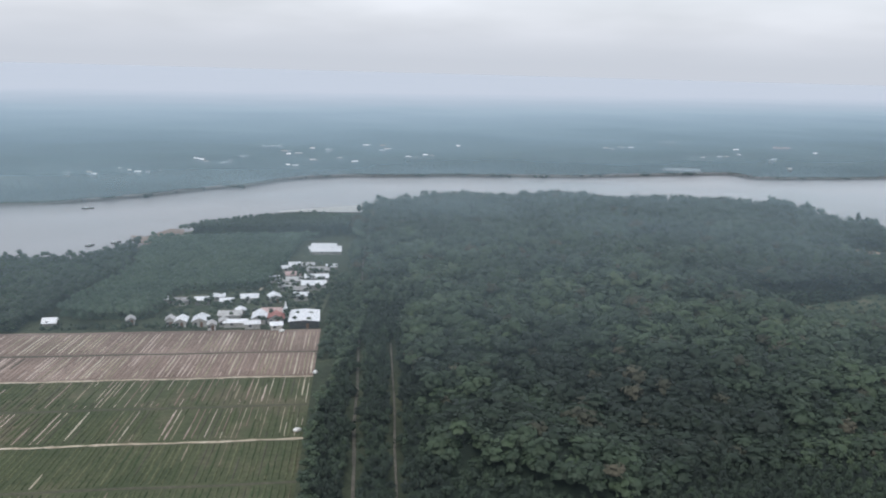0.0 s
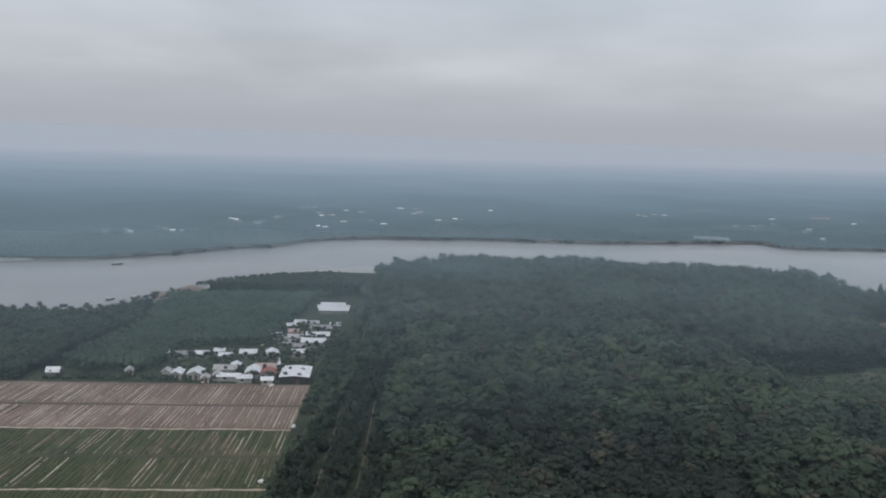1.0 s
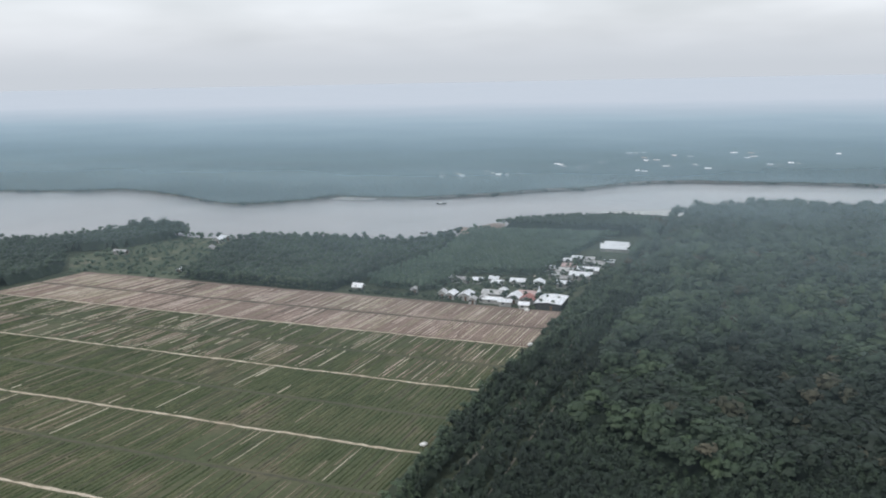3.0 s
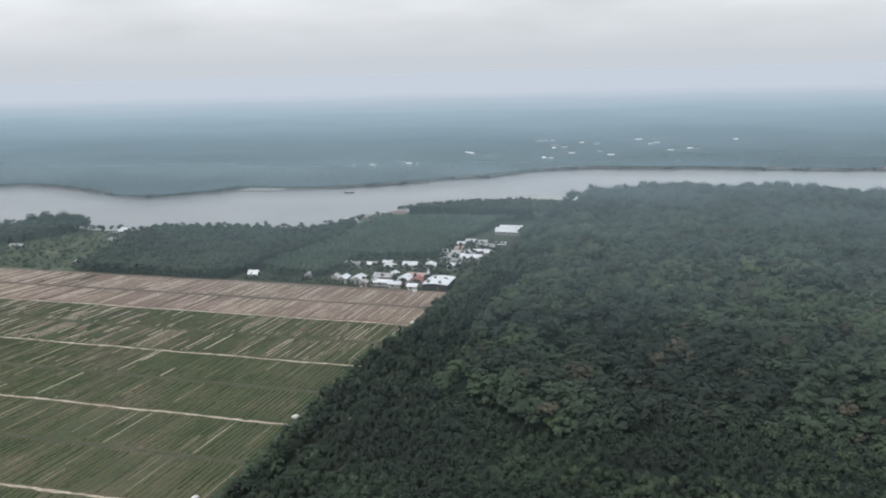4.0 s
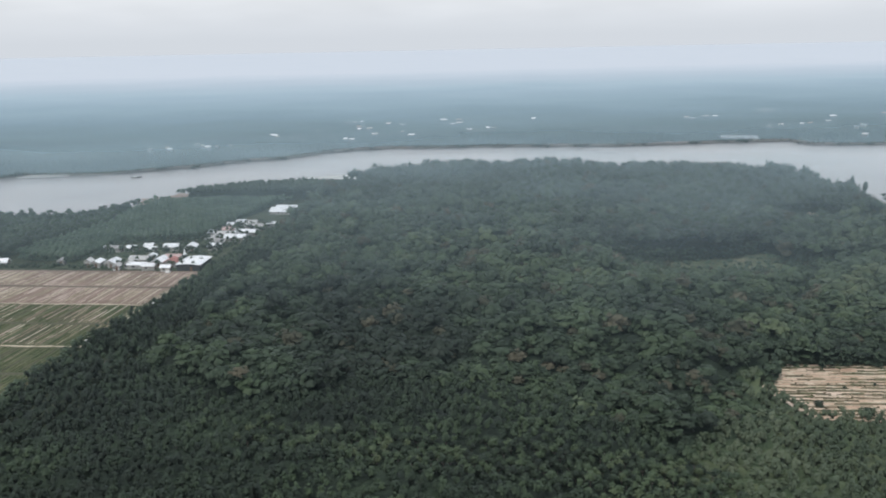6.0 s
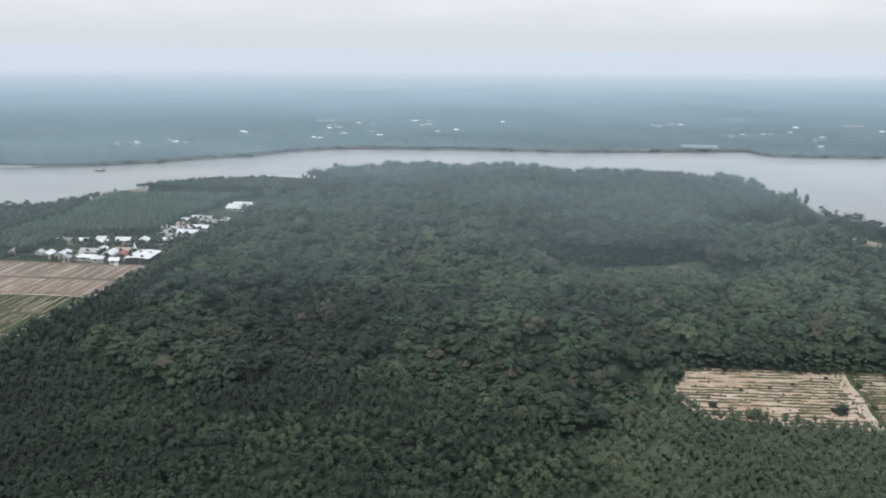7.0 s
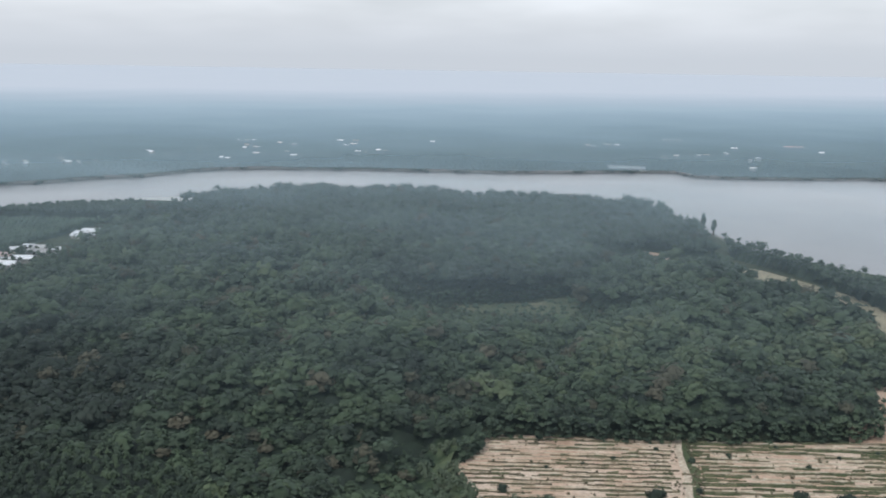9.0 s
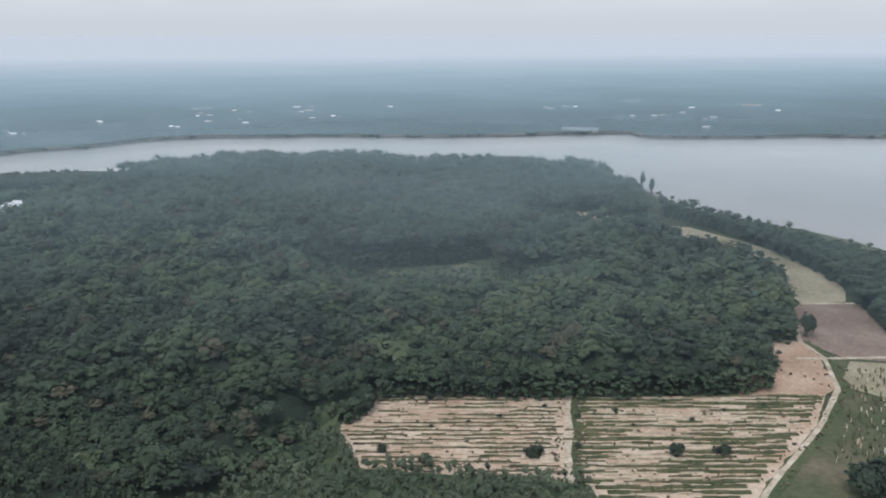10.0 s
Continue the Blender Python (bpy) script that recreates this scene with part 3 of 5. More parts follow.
def build_field():
    edges = [0.0]
    for p in PATH_V:
        edges += [(edges[-1] + p) / 2, p]
    edges += [1.125, 1.25, 1.375, END_V]
    rose, pale, crop, dull, dun = [], [], [], [], []
    for b, (v0, v1) in enumerate(zip(edges[:-1], edges[1:])):
        red = v1 <= 0.25
        u = 0.004
        lush = (0, 0, 0.42, 0.34, 0.66, 0.70, 0.52, 0.60)[b] if b < 8 else 0.6
        long_rows = (0.1, 0.1, 0.07, 0.07, 0.07, 0.07, 0.13, 0.13)[b] if b < 8 else 0.1
        while u < 0.995:
            s = v0 + 0.006
            patch = math.sin(u * 23 + b * 1.7) * 0.5 + math.sin(u * 7.3 + b) * 0.5
            bare = 0.5 * rng.random() + 0.25 * patch
            while s < v1 - 0.012:
                e = min(v1 - 0.006, s + long_rows * rng.uniform(0.3, 1.6))
                a, z = field_at(u, s + 0.002), field_at(u, e - 0.002)
                w = 0.60 * rng.uniform(0.6, 1.15)
                r = 0.55 * rng.random() + bare
                if red:
                    (dull if r < 0.08 else rose if r < 0.66 else pale).append((a, z, w * (0.7 if r < 0.08 else 0.95)))
                elif r < lush:
                    crop.append((a, z, w * 1.25))
                elif r < lush + 0.10:
                    dull.append((a, z, w * 0.8))
                elif r < lush + 0.42:
                    (pale if rng.random() < (0.35 if b < 4 else 0.12) else rose if b < 4 else dun).append((a, z, w * rng.uniform(0.35, 0.8)))
                s = e
            u += 0.0056 * rng.uniform(0.8, 1.2)
    ridge_rows("planting_rows_red", rose, M_ROW_ROSE, "rows of bare reddish planting ridges")
    ridge_rows("planting_rows_pale", pale, M_ROW_PALE, "rows of pale sandy bare ridges")
    ridge_rows("planting_rows_dun", dun, M_ROW_DUN, "rows of dun bare soil between crops")
    ridge_rows("planting_rows_weedy", dull, M_DITCH, "rows of dark weeds between ridges", 0.22)
    ridge_rows("planting_rows_green", crop, M_CROP, "rows of low green crop plants", 0.3)
    for k, v in enumerate(edges):
        us = np.linspace(0.0, 1.0, 30)
        line = [tuple(field_at(u, v + 0.0012 * math.sin(u * 40 + k))) for u in us]
        if v == 0:
            ribbon("track", line, 2.2, 0.05, M_SOIL_RED, "reddish dirt track along the field's far edge")
        elif any(abs(v - p) < 1e-6 for p in PATH_V):
            ribbon("track", line, 0.85, 0.05, M_TRACK, "pale sandy path crossing the planted field", wobble=0.6, step=1.8)
        else:
            ribbon("ditch", line, 0.9, 0.04, M_DITCH, "dark weedy ditch line across the field", "ditch")


build_field()

# ================= clearings and tracks to the east =================
CLEARING = [(143.4, 224.2), (184.7, 229.1), (227.6, 236.9), (240.1, 238.9), (234.1, 223.4), (218.2, 196.8), (206.2, 170.8), (195.9, 171.7), (187.8, 193.7), (146.5, 193.1), (138.3, 207)]
flat_patch("field_sandy", CLEARING, 0.02, M_SAND, "pale orange sandy cleared field", "field")
flat_patch("field_bare", [(221, 236), (225.5, 254), (226.5, 267.5), (239.5, 272.1), (242.6, 270.5), (245.7, 260.7), (243.7, 242.9), (240.1, 238.9)], 0.024, M_SAND, "bare pinkish sandy soil beside the wood", "field")
flat_patch("field_east_green", [(243.7, 242.9), (234.1, 223.4), (218.2, 196.8), (206.2, 170.8), (274.5, 151), (320.8, 231.1), (268.7, 259.5), (250.5, 260.4), (245.5, 259.1)], 0.024, M_SOIL_GREEN, "weedy green field with scattered pale rows", "field")
flat_patch("field_east_red", [(242.8, 272.1), (250.6, 261.2), (273.3, 259.7), (273.1, 284.1), (267.8, 304.4), (248.8, 302.7), (245.7, 293.6)], 0.024, M_SOIL_RED, "reddish brown ploughed field by the track", "field")
flat_patch("field_east_tan", [(244.7, 244.4), (252.8, 238.6), (275, 238.1), (281.5, 253.5), (268.6, 258.7), (251.2, 259.4)], 0.03, M_TAN, "dry tan patch in the green field", "field")
flat_patch("field_tan", [(219, 397), (231, 394), (246, 376), (257, 361), (265, 341), (268, 320), (264, 306), (248, 302), (251, 328), (250, 345), (243, 366), (228, 377)], 0.024, M_TAN, "dry tan grass strip between woods", "field")
flat_patch("meadow_small", GLADE, 0.02, M_GRASS, "small dry grass glade inside the wood", "meadow")
flat_patch("meadow_high", HIGH_GLADE, 0.02, M_SAND, "small pale sandy glade inside the wood", "meadow")
flat_patch("meadow_west", [(-282.7, 274.6), (-259.9, 255.2), (-205.5, 261.1), (-206.9, 265.5), (-221.9, 308.6), (-228, 339.3), (-261.4, 333.9), (-268.1, 322.5), (-277.4, 295.6)], 0.02, M_GRASS, "grassy plot with scattered shrubs by the river", "meadow")
flat_patch("meadow_bank", [(234, 432), (253, 396), (266, 379), (279, 362), (292, 347), (320, 326), (398, 298), (399, 300), (330, 336), (299, 363), (288, 382), (273, 398), (258, 410), (246, 421)], 0.02, M_GRASS, "grassy strip on the river bank", "meadow")
flat_patch("yard", [(-46.8, 283.7), (-46.6, 347.8), (-51.9, 350.9), (-67.4, 341.7), (-69.8, 323.7), (-99.1, 315.3), (-97, 295.5), (-110.7, 278.1)], 0.022, M_GRASS, "trodden grassy yard round the village houses", "yard")
shore = [(x, y) for x, y in FAR_BANK if -240 < x < 700]
flat_patch("mudbank", shore + [(x, y + (3, 11, 6, 15, 5, 9, 17, 7, 4)[k % 9]) for k, (x, y) in enumerate(shore)][::-1], 0.05, M_MUD, "pinkish muddy foreshore of the opposite bank", "mudbank")
flat_patch("sandbank", [(-93, 480), (-48, 484), (-47, 509), (-60, 502), (-78, 491)], 0.03, M_PALE_SAND, "pale sandbank on the river bend", "sandbank")
ribbon("track", [(-74.9, 363.8), (-72.9, 344.8), (-72, 324.1)], 1.1, 0.06, M_TRACK, "pale footpath between plantation and houses")
flat_patch("landing", [(-148.9, 412), (-141.5, 397.1), (-129.3, 387.9), (-123.3, 404), (-128.2, 427.2), (-135.5, 428.9), (-140.3, 410.1)], 0.03, M_SOIL_RED, "bare brown earth landing on the river bank", "landing")
ribbon("track", LANE, 0.7, 0.05, M_GREY_TRACK, "narrow grey lane between plantation trees")
ribbon("track", SIDE_LANE, 0.5, 0.05, M_GREY_TRACK, "narrow sandy lane between plantation trees")
ribbon("track", EAST_TRACK, 1.3, 0.07, M_TRACK, "winding pale dirt track past the sandy field", wobble=0.3, step=2.4)
ribbon("verge", widen(MID_TRACK, 1.0), 2.6, 0.04, M_CROP, "green weedy verge along the dirt track", "verge", wobble=0.5, step=1.8)
ribbon("verge", widen(EAST_TRACK[:6], -0.9), 3.2, 0.04, M_CROP, "green weedy verge along the winding track", "verge", wobble=0.5, step=2.0)
ribbon("track", CORNER_PATH, 0.9, 0.06, M_TRACK, "short pale path at the sandy field's corner", wobble=0.2)
ribbon("track", MID_TRACK, 1.5, 0.07, M_TRACK, "pale dirt track crossing the sandy field", wobble=0.3, step=2.4)
ribbon("track", [(238.9, 259), (261.2, 263.1), (293.1, 272)], 1.4, 0.06, M_TRACK, "pale dirt path dividing two fields")
ribbon("track", [(246.9, 301.7), (255.7, 303.3), (266.1, 304.7)], 1.4, 0.06, M_TRACK, "pale dirt path at the field's far end")


def build_clearing_rows():
    pts_a, pts_b = np.array((143.4, 224.2)), np.array((227.6, 236.9))
    t = (pts_b - pts_a) / np.linalg.norm(pts_b - pts_a)
    down = np.array((t[1], -t[0]))
    pale, weedy, brown = [], [], []
    period = 1.75
    for k in range(44):
        s = -22.0
        while s < 140:
            e = s + rng.uniform(1.3, 2.4)
            x = (pts_a + t * s + down * k * period)[0]
            east = x > 184.5
            wave = 0.16 * math.sin(s * 0.21 + k * 1.7) + 0.10 * math.sin(s * 0.63 + k)
            o = 0.8 + k * period + wave
            patch = noise.noise(Vector((s * 0.13, k * 3.1, 0.5))) + 0.7 * noise.noise(Vector((s * 0.03, k * 0.22, 4.5)))
            for shift, group, chance in ((rng.uniform(-0.1, 0.1), weedy if east or rng.random() < 0.5 else brown, patch > (0.10 if not east else -0.22)), (rng.uniform(0.1, 0.3), brown, patch > (-0.10 if not east else -0.36)), (0.42, brown, east and patch > 0.1), (0.62, weedy, east and patch > 0.05), (0.85, pale, patch < (0.45 if not east else 0.05)), (1.25, pale, patch < -0.1 and east)):
                p, q = pts_a + t * s + down * (o + shift), pts_a + t * (e + 0.3) + down * (o + shift + rng.uniform(-0.06, 0.06))
                ends = np.array([p, q])
                if chance and inside(CLEARING, ends).all() and line_distance(MID_TRACK, ends).min() > 1.1 and line_distance(EAST_TRACK, ends).min() > 1.9:
                    width = rng.uniform(0.18, 0.55) if group is weedy else rng.uniform(0.16, 0.44)
                    group.append((p, q, width * (1.25 if group is weedy and patch > 0.35 else 1.0)))
            s = e
    for k in range(1500):
        a = np.array((232 + 1.9 * rng.integers(0, 36) + rng.normal(0, 0.2), 192 + 66 * rng.random()))
        b = a + np.array((0.36, 1)) * rng.uniform(0.8, 3.0)
        if inside([(247.1, 243.8), (234.3, 213.3), (231.7, 206.3), (281, 192.8), (299.4, 244.5), (268.3, 256.3), (252.6, 257.5)], np.array([a, b])).all():
            (pale if k % 3 == 0 and 208 < a[1] else brown if k % 3 == 1 else weedy).append((a, b, rng.uniform(0.35, 0.75)))
    ridge_rows("planting_rows_sandy", pale, M_ROW_PALE, "rows of pale sand on the cleared field")
    ridge_rows("planting_rows_brush", weedy, M_CROP, "rows of low green brush", 0.4)
    ridge_rows("planting_rows_brown", brown, M_TUFT, "rows of low brown brush and stubble", 0.3)
    q = np.vstack([scatter(CLEARING, 1.9, 31), scatter([(231, 241), (232, 266), (241, 269), (244, 258), (241, 243)], 3.4, 32)])
    q = q[(rng.random(len(q)) < 0.3) & (line_distance(MID_TRACK, q) > 1.4) & (line_distance(EAST_TRACK, q) > 2)]
    side = np.array([c + rng.normal(0, 0.5, 2) for line in (MID_TRACK, EAST_TRACK[1:5]) for a, b in zip(line[:-1], line[1:]) for k in range(24) for c in (np.array(a) + (np.array(b) - np.array(a)) * k / 24 + rng.choice([-1, 1, 1]) * np.array((1.7, 0.4)) * rng.uniform(0.8, 1.6),)])
    q = np.vstack([q, side])
    plant("brush_tufts", q, rng.uniform(0.25, 0.75, len(q)), rng.uniform(0.3, 0.9, len(q)), [crown_shape(2, 10, 0.9, 300 + k) for k in range(5)], M_TUFT, "low brown and green brush on the cleared field", "brush")


# ================= trees =================
PHI = (1 + 5 ** 0.5) / 2
ICO_V = np.array([(-1, PHI, 0), (1, PHI, 0), (-1, -PHI, 0), (1, -PHI, 0), (0, -1, PHI), (0, 1, PHI), (0, -1, -PHI), (0, 1, -PHI), (PHI, 0, -1), (PHI, 0, 1), (-PHI, 0, -1), (-PHI, 0, 1)]) / math.hypot(1, PHI)
ICO_F = np.array([(0, 11, 5), (0, 5, 1), (0, 1, 7), (0, 7, 10), (0, 10, 11), (1, 5, 9), (5, 11, 4), (11, 10, 2), (10, 7, 6), (7, 1, 8), (3, 9, 4), (3, 4, 2), (3, 2, 6), (3, 6, 8), (3, 8, 9), (4, 9, 5), (2, 4, 11), (6, 2, 10), (8, 6, 7), (9, 8, 1)])


def crown_shape(lobes, leaves, flat=1.0, seed=0, tiers=0.0, leaf=1.0):
    """A crown of unit radius that stands on z = 0: a few inner lobes under a cloud of leaf clumps; tiers lays the clumps flatter, in layers."""
    r = np.random.default_rng(seed)
    v, f = [], []
    n = 0
    cores = []
    for k in range(lobes):
        ang = 2.4 * k + r.uniform(-0.5, 0.5)
        out = 0.0 if k == 0 else r.uniform(0.30, 0.6)
        size = r.uniform(0.34, 0.5) if k else 0.52
        c = np.array((out * math.cos(ang), out * math.sin(ang), (0.85 if k == 0 else r.uniform(0.3, 0.75)) * flat))
        cores.append((c, size))
        vv = ICO_V @ np.linalg.qr(r.normal(size=(3, 3)))[0] * size * r.uniform(0.65, 1.05, (12, 1)) * (1, 1, 0.75 * flat) + c
        v.append(vv)
        f.append(ICO_F + n)
        n += 12
    for k in range(leaves):
        c, size = cores[k % lobes]
        d = r.normal(size=3)
        d[2] = abs(d[2]) * 0.9 - 0.15
        d /= np.linalg.norm(d)
        p = c + d * size * r.uniform(0.92, 1.3) * (1, 1, 0.8 * flat)
        if tiers:
            p[2] = round(p[2] * 3.5) / 3.5 + r.uniform(-0.05, 0.05)
        up = d * (0.8 - 0.6 * tiers) + (0, 0, 0.7 + tiers) + r.normal(0, 0.3, 3)
        up /= np.linalg.norm(up)
        e1 = np.cross(up, r.normal(size=3))
        e1 /= np.linalg.norm(e1)
        e2 = np.cross(up, e1)
        w = size * r.uniform(0.36, 0.68) * leaf
        corners = [e1 * w * r.uniform(0.7, 1.3), e2 * w * r.uniform(0.5, 1.1), -e1 * w * r.uniform(0.7, 1.3), -e2 * w * r.uniform(0.5, 1.1)]
        v.append(p + np.array(corners) + up * np.array([[0.0], [0.25], [0.0], [-0.1]]) * w)
        f.append(np.array([[n, n + 1, n + 2], [n, n + 2, n + 3]]))
        n += 4
    return np.concatenate(v), np.concatenate(f)


def set_tint(me, values, puff=None):
    """Each plant's own tone, and the soft normals of its crown."""
    me.attributes.new("tint", "FLOAT", "POINT").data.foreach_set("value", np.asarray(values, np.float32))
    if puff is None:
        puff = np.tile((0.0, 0.0, 1.0), (len(values), 1))
    me.attributes.new("puff", "FLOAT_VECTOR", "POINT").data.foreach_set("vector", np.asarray(puff, np.float32).ravel())


def puffed(sv):
    d = (sv - (0, 0, 0.25)) * (1, 1, 1.1) + (0, 0, 0.25)
    return d / np.maximum(np.linalg.norm(d, axis=1), 1e-3)[:, None]


def scatter(poly, spacing, seed, jitter=0.42):
    r = np.random.default_rng(seed)
    p = np.asarray(poly, float)
    (x0, y0), (x1, y1) = p.min(0), p.max(0)
    ys = np.arange(y0, y1, spacing * 0.88)
    rows = [np.c_[np.arange(x0 + (k % 2) * spacing / 2, x1, spacing), np.full(len(np.arange(x0 + (k % 2) * spacing / 2, x1, spacing)), y)] for k, y in enumerate(ys)]
    q = np.concatenate(rows)
    q += r.uniform(-jitter, jitter, q.shape) * spacing
    return q[inside(poly, q)]


def smooth_noise(q, size):
    """Slowly varying values about -1 to 1 over the plan."""
    return np.array([noise.noise(Vector((x / size, y / size, 3.7))) for x, y in q]) * 1.6


def plant(name, q, radius, height, shapes, material, label, category="trees", tone=None):
    """Many crowns joined: at q, with the given radii and heights of their tops."""
    vs, fs, tints, puffs, n = [], [], [], [], 0
    soft = [puffed(sv) for sv, _ in shapes]
    stand = np.clip(0.48 + 0.5 * smooth_noise(q, 8.0) + 0.5 * smooth_noise(q, 37.0), 0, 1)
    pick = rng.integers(0, len(shapes), len(q))
    for (x, y), r, h, k in zip(q, radius, height, pick):
        sv, sf = shapes[k]
        a = rng.uniform(0, 6.283)
        ca, sa_ = math.cos(a), math.sin(a)
        vv = np.empty_like(sv)
        vv[:, 0] = x + r * (sv[:, 0] * ca - sv[:, 1] * sa_)
        vv[:, 1] = y + r * (sv[:, 0] * sa_ + sv[:, 1] * ca)
        vv[:, 2] = h - r * 1.35 + r * sv[:, 2]
        vs.append(vv)
        fs.append(sf + n)
        tints.append(np.full(len(sv), 0.5 * rng.random() + 0.5 * stand[len(tints)] + (0.0 if tone is None else tone[len(tints)])))
        pf = soft[k]
        puffs.append(np.c_[pf[:, 0] * ca - pf[:, 1] * sa_, pf[:, 0] * sa_ + pf[:, 1] * ca, pf[:, 2]])
        n += len(sv)
    me = tri_mesh(name, np.concatenate(vs), np.concatenate(fs), material)
    set_tint(me, np.concatenate(tints), np.concatenate(puffs))
    return tagged(new(name, me), label, category, kind="stuff")


NEAR_SHAPES = [crown_shape(4 + s % 4, 64 + 3 * s, 0.66 + 0.06 * s, s, (s % 3) * 0.4, 0.70) for s in range(10)]
RIVER_SHAPES = [crown_shape(2 + s % 2, 27, 0.75 + 0.06 * s, 120 + s, (s % 3) * 0.4, 0.95) for s in range(10)]
MID_SHAPES = [crown_shape(3 + s % 3, 32, 0.75 + 0.06 * s, 20 + s, (s % 3) * 0.5, 0.85) for s in range(8)]
FAR_SHAPES = [crown_shape(1, 13, 0.9, 40 + s, 0.4) for s in range(8)]


def wood_tone(q):
    """Tone offsets over the plan: darker and lighter areas, with painted shadow pools."""
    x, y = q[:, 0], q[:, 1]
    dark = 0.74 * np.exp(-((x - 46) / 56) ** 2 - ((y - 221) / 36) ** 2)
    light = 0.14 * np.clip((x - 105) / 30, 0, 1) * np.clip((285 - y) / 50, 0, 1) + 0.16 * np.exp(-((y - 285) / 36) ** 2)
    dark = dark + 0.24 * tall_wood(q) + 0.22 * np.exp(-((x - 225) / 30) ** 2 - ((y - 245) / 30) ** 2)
    # the noise term paints pools of shade and light into the leaf tone
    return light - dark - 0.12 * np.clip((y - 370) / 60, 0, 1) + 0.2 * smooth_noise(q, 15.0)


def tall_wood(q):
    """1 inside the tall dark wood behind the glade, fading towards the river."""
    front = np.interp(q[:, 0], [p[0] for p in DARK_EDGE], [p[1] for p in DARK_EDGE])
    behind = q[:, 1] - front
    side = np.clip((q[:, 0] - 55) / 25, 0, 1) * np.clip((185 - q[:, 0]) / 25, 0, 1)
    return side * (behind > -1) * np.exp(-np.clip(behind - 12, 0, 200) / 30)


def free_of(q, lines, polys=()):
    keep = np.ones(len(q), bool)
    for line, gap in lines:
        keep &= line_distance(line, q) > gap
    for poly in polys:
        keep &= ~inside(poly, q)
    return q[keep]


TREES = []


def canopy_sheet(poly, top, material, word):
    """Closed lower foliage under the crowns of a wood, its top uneven."""
    p = np.asarray(poly, float)
    xs, ys = np.arange(p[:, 0].min(), p[:, 0].max(), 2.0), np.arange(p[:, 1].min(), p[:, 1].max(), 2.0)
    gx, gy = np.meshgrid(xs, ys)
    g = np.c_[gx.ravel(), gy.ravel()]
    okay = inside(poly, g)
    v = np.c_[g + rng.uniform(-0.5, 0.5, g.shape), top + 0.5 * smooth_noise(g, 7.0) + rng.normal(0, 0.35, len(g))]
    v[:, 2] = np.where(line_distance(list(poly) + list(poly[:1]), g) < 2.2, 0.3, v[:, 2])
    nx = len(xs)
    i, j = np.meshgrid(np.arange(nx - 1), np.arange(len(ys) - 1))
    a = (j * nx + i).ravel()
    a = a[okay[a] & okay[a + 1] & okay[a + nx] & okay[a + nx + 1]]
    f = np.r_[np.c_[a, a + 1, a + nx + 1], np.c_[a, a + nx + 1, a + nx]]
    used, inv = np.unique(f.ravel(), return_inverse=True)
    me = tri_mesh("wood_understorey", v[used], inv.reshape(-1, 3), material)
    set_tint(me, rng.uniform(0.0, 0.4, len(used)))
    tagged(new("wood_understorey", me), "dense lower foliage of the " + word, "foliage", kind="stuff")


def sapling_corner(q):
    """The ragged corner of low saplings before the sandy field."""
    edge = 130 + 14 * smooth_noise(q, 24) + 5 * smooth_noise(q, 6) + 0.35 * (q[:, 1] - 190)
    return (q[:, 0] > edge) & (q[:, 1] < 214)


def young_stand(q):
    """Where the wood is a young close plantation: the near strip, the rows along the lane and the corner before the sandy field."""
    near = q[:, 1] < 182 + 12 * smooth_noise(q, 30)
    lane = (line_distance(LANE, q) < 15 + 4 * smooth_noise(q, 20)) & (q[:, 1] < 300)
    return near | lane | sapling_corner(q)


def build_young_stand():
    """Slender pointed crowns in close rows; the nearest ones are trees of their own."""
    q = free_of(scatter(FOREST, 2.1, 71, 0.3), ((LANE, 1.2), (SIDE_LANE, 1.0), (CORNER_PATH, 1.5)))
    q = q[young_stand(q)]
    r = rng.uniform(0.9, 1.3, len(q))
    h = 5.0 + 1.0 * smooth_noise(q, 14) + rng.normal(0, 0.5, len(q))
    broad = rng.random(len(q)) < 0.06
    r[broad] = rng.uniform(1.8, 2.8, broad.sum())
    h[broad] += 0.5
    corner = sapling_corner(q)
    h[corner] *= 0.6
    single = (q[:, 0] > 30) & (q[:, 0] < 128) & (q[:, 1] > 152) & ~broad
    chosen = np.flatnonzero(single)[:290]
    TREES.extend((q[k, 0], q[k, 1], r[k], h[k]) for k in chosen)
    rest = np.ones(len(q), bool)
    rest[chosen] = False
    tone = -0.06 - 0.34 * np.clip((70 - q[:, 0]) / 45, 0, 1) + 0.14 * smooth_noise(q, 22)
    shapes = [crown_shape(1 + k % 2, 25, 1.7 + 0.1 * k, 600 + k, 0.0, 0.95) for k in range(8)]
    for m, shape, leaves, word in ((rest & ~broad & ~corner, shapes, LEAF_HAZE_STEPS[0], "young slender plantation trees"), (rest & corner & ~broad, shapes, M_SAPLING, "low grey-green saplings before the sandy field"), (rest & broad & ~corner, NEAR_SHAPES, LEAF_HAZE_STEPS[0], "broader trees standing in the young plantation")):
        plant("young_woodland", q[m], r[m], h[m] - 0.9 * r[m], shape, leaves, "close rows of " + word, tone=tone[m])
    return q, h


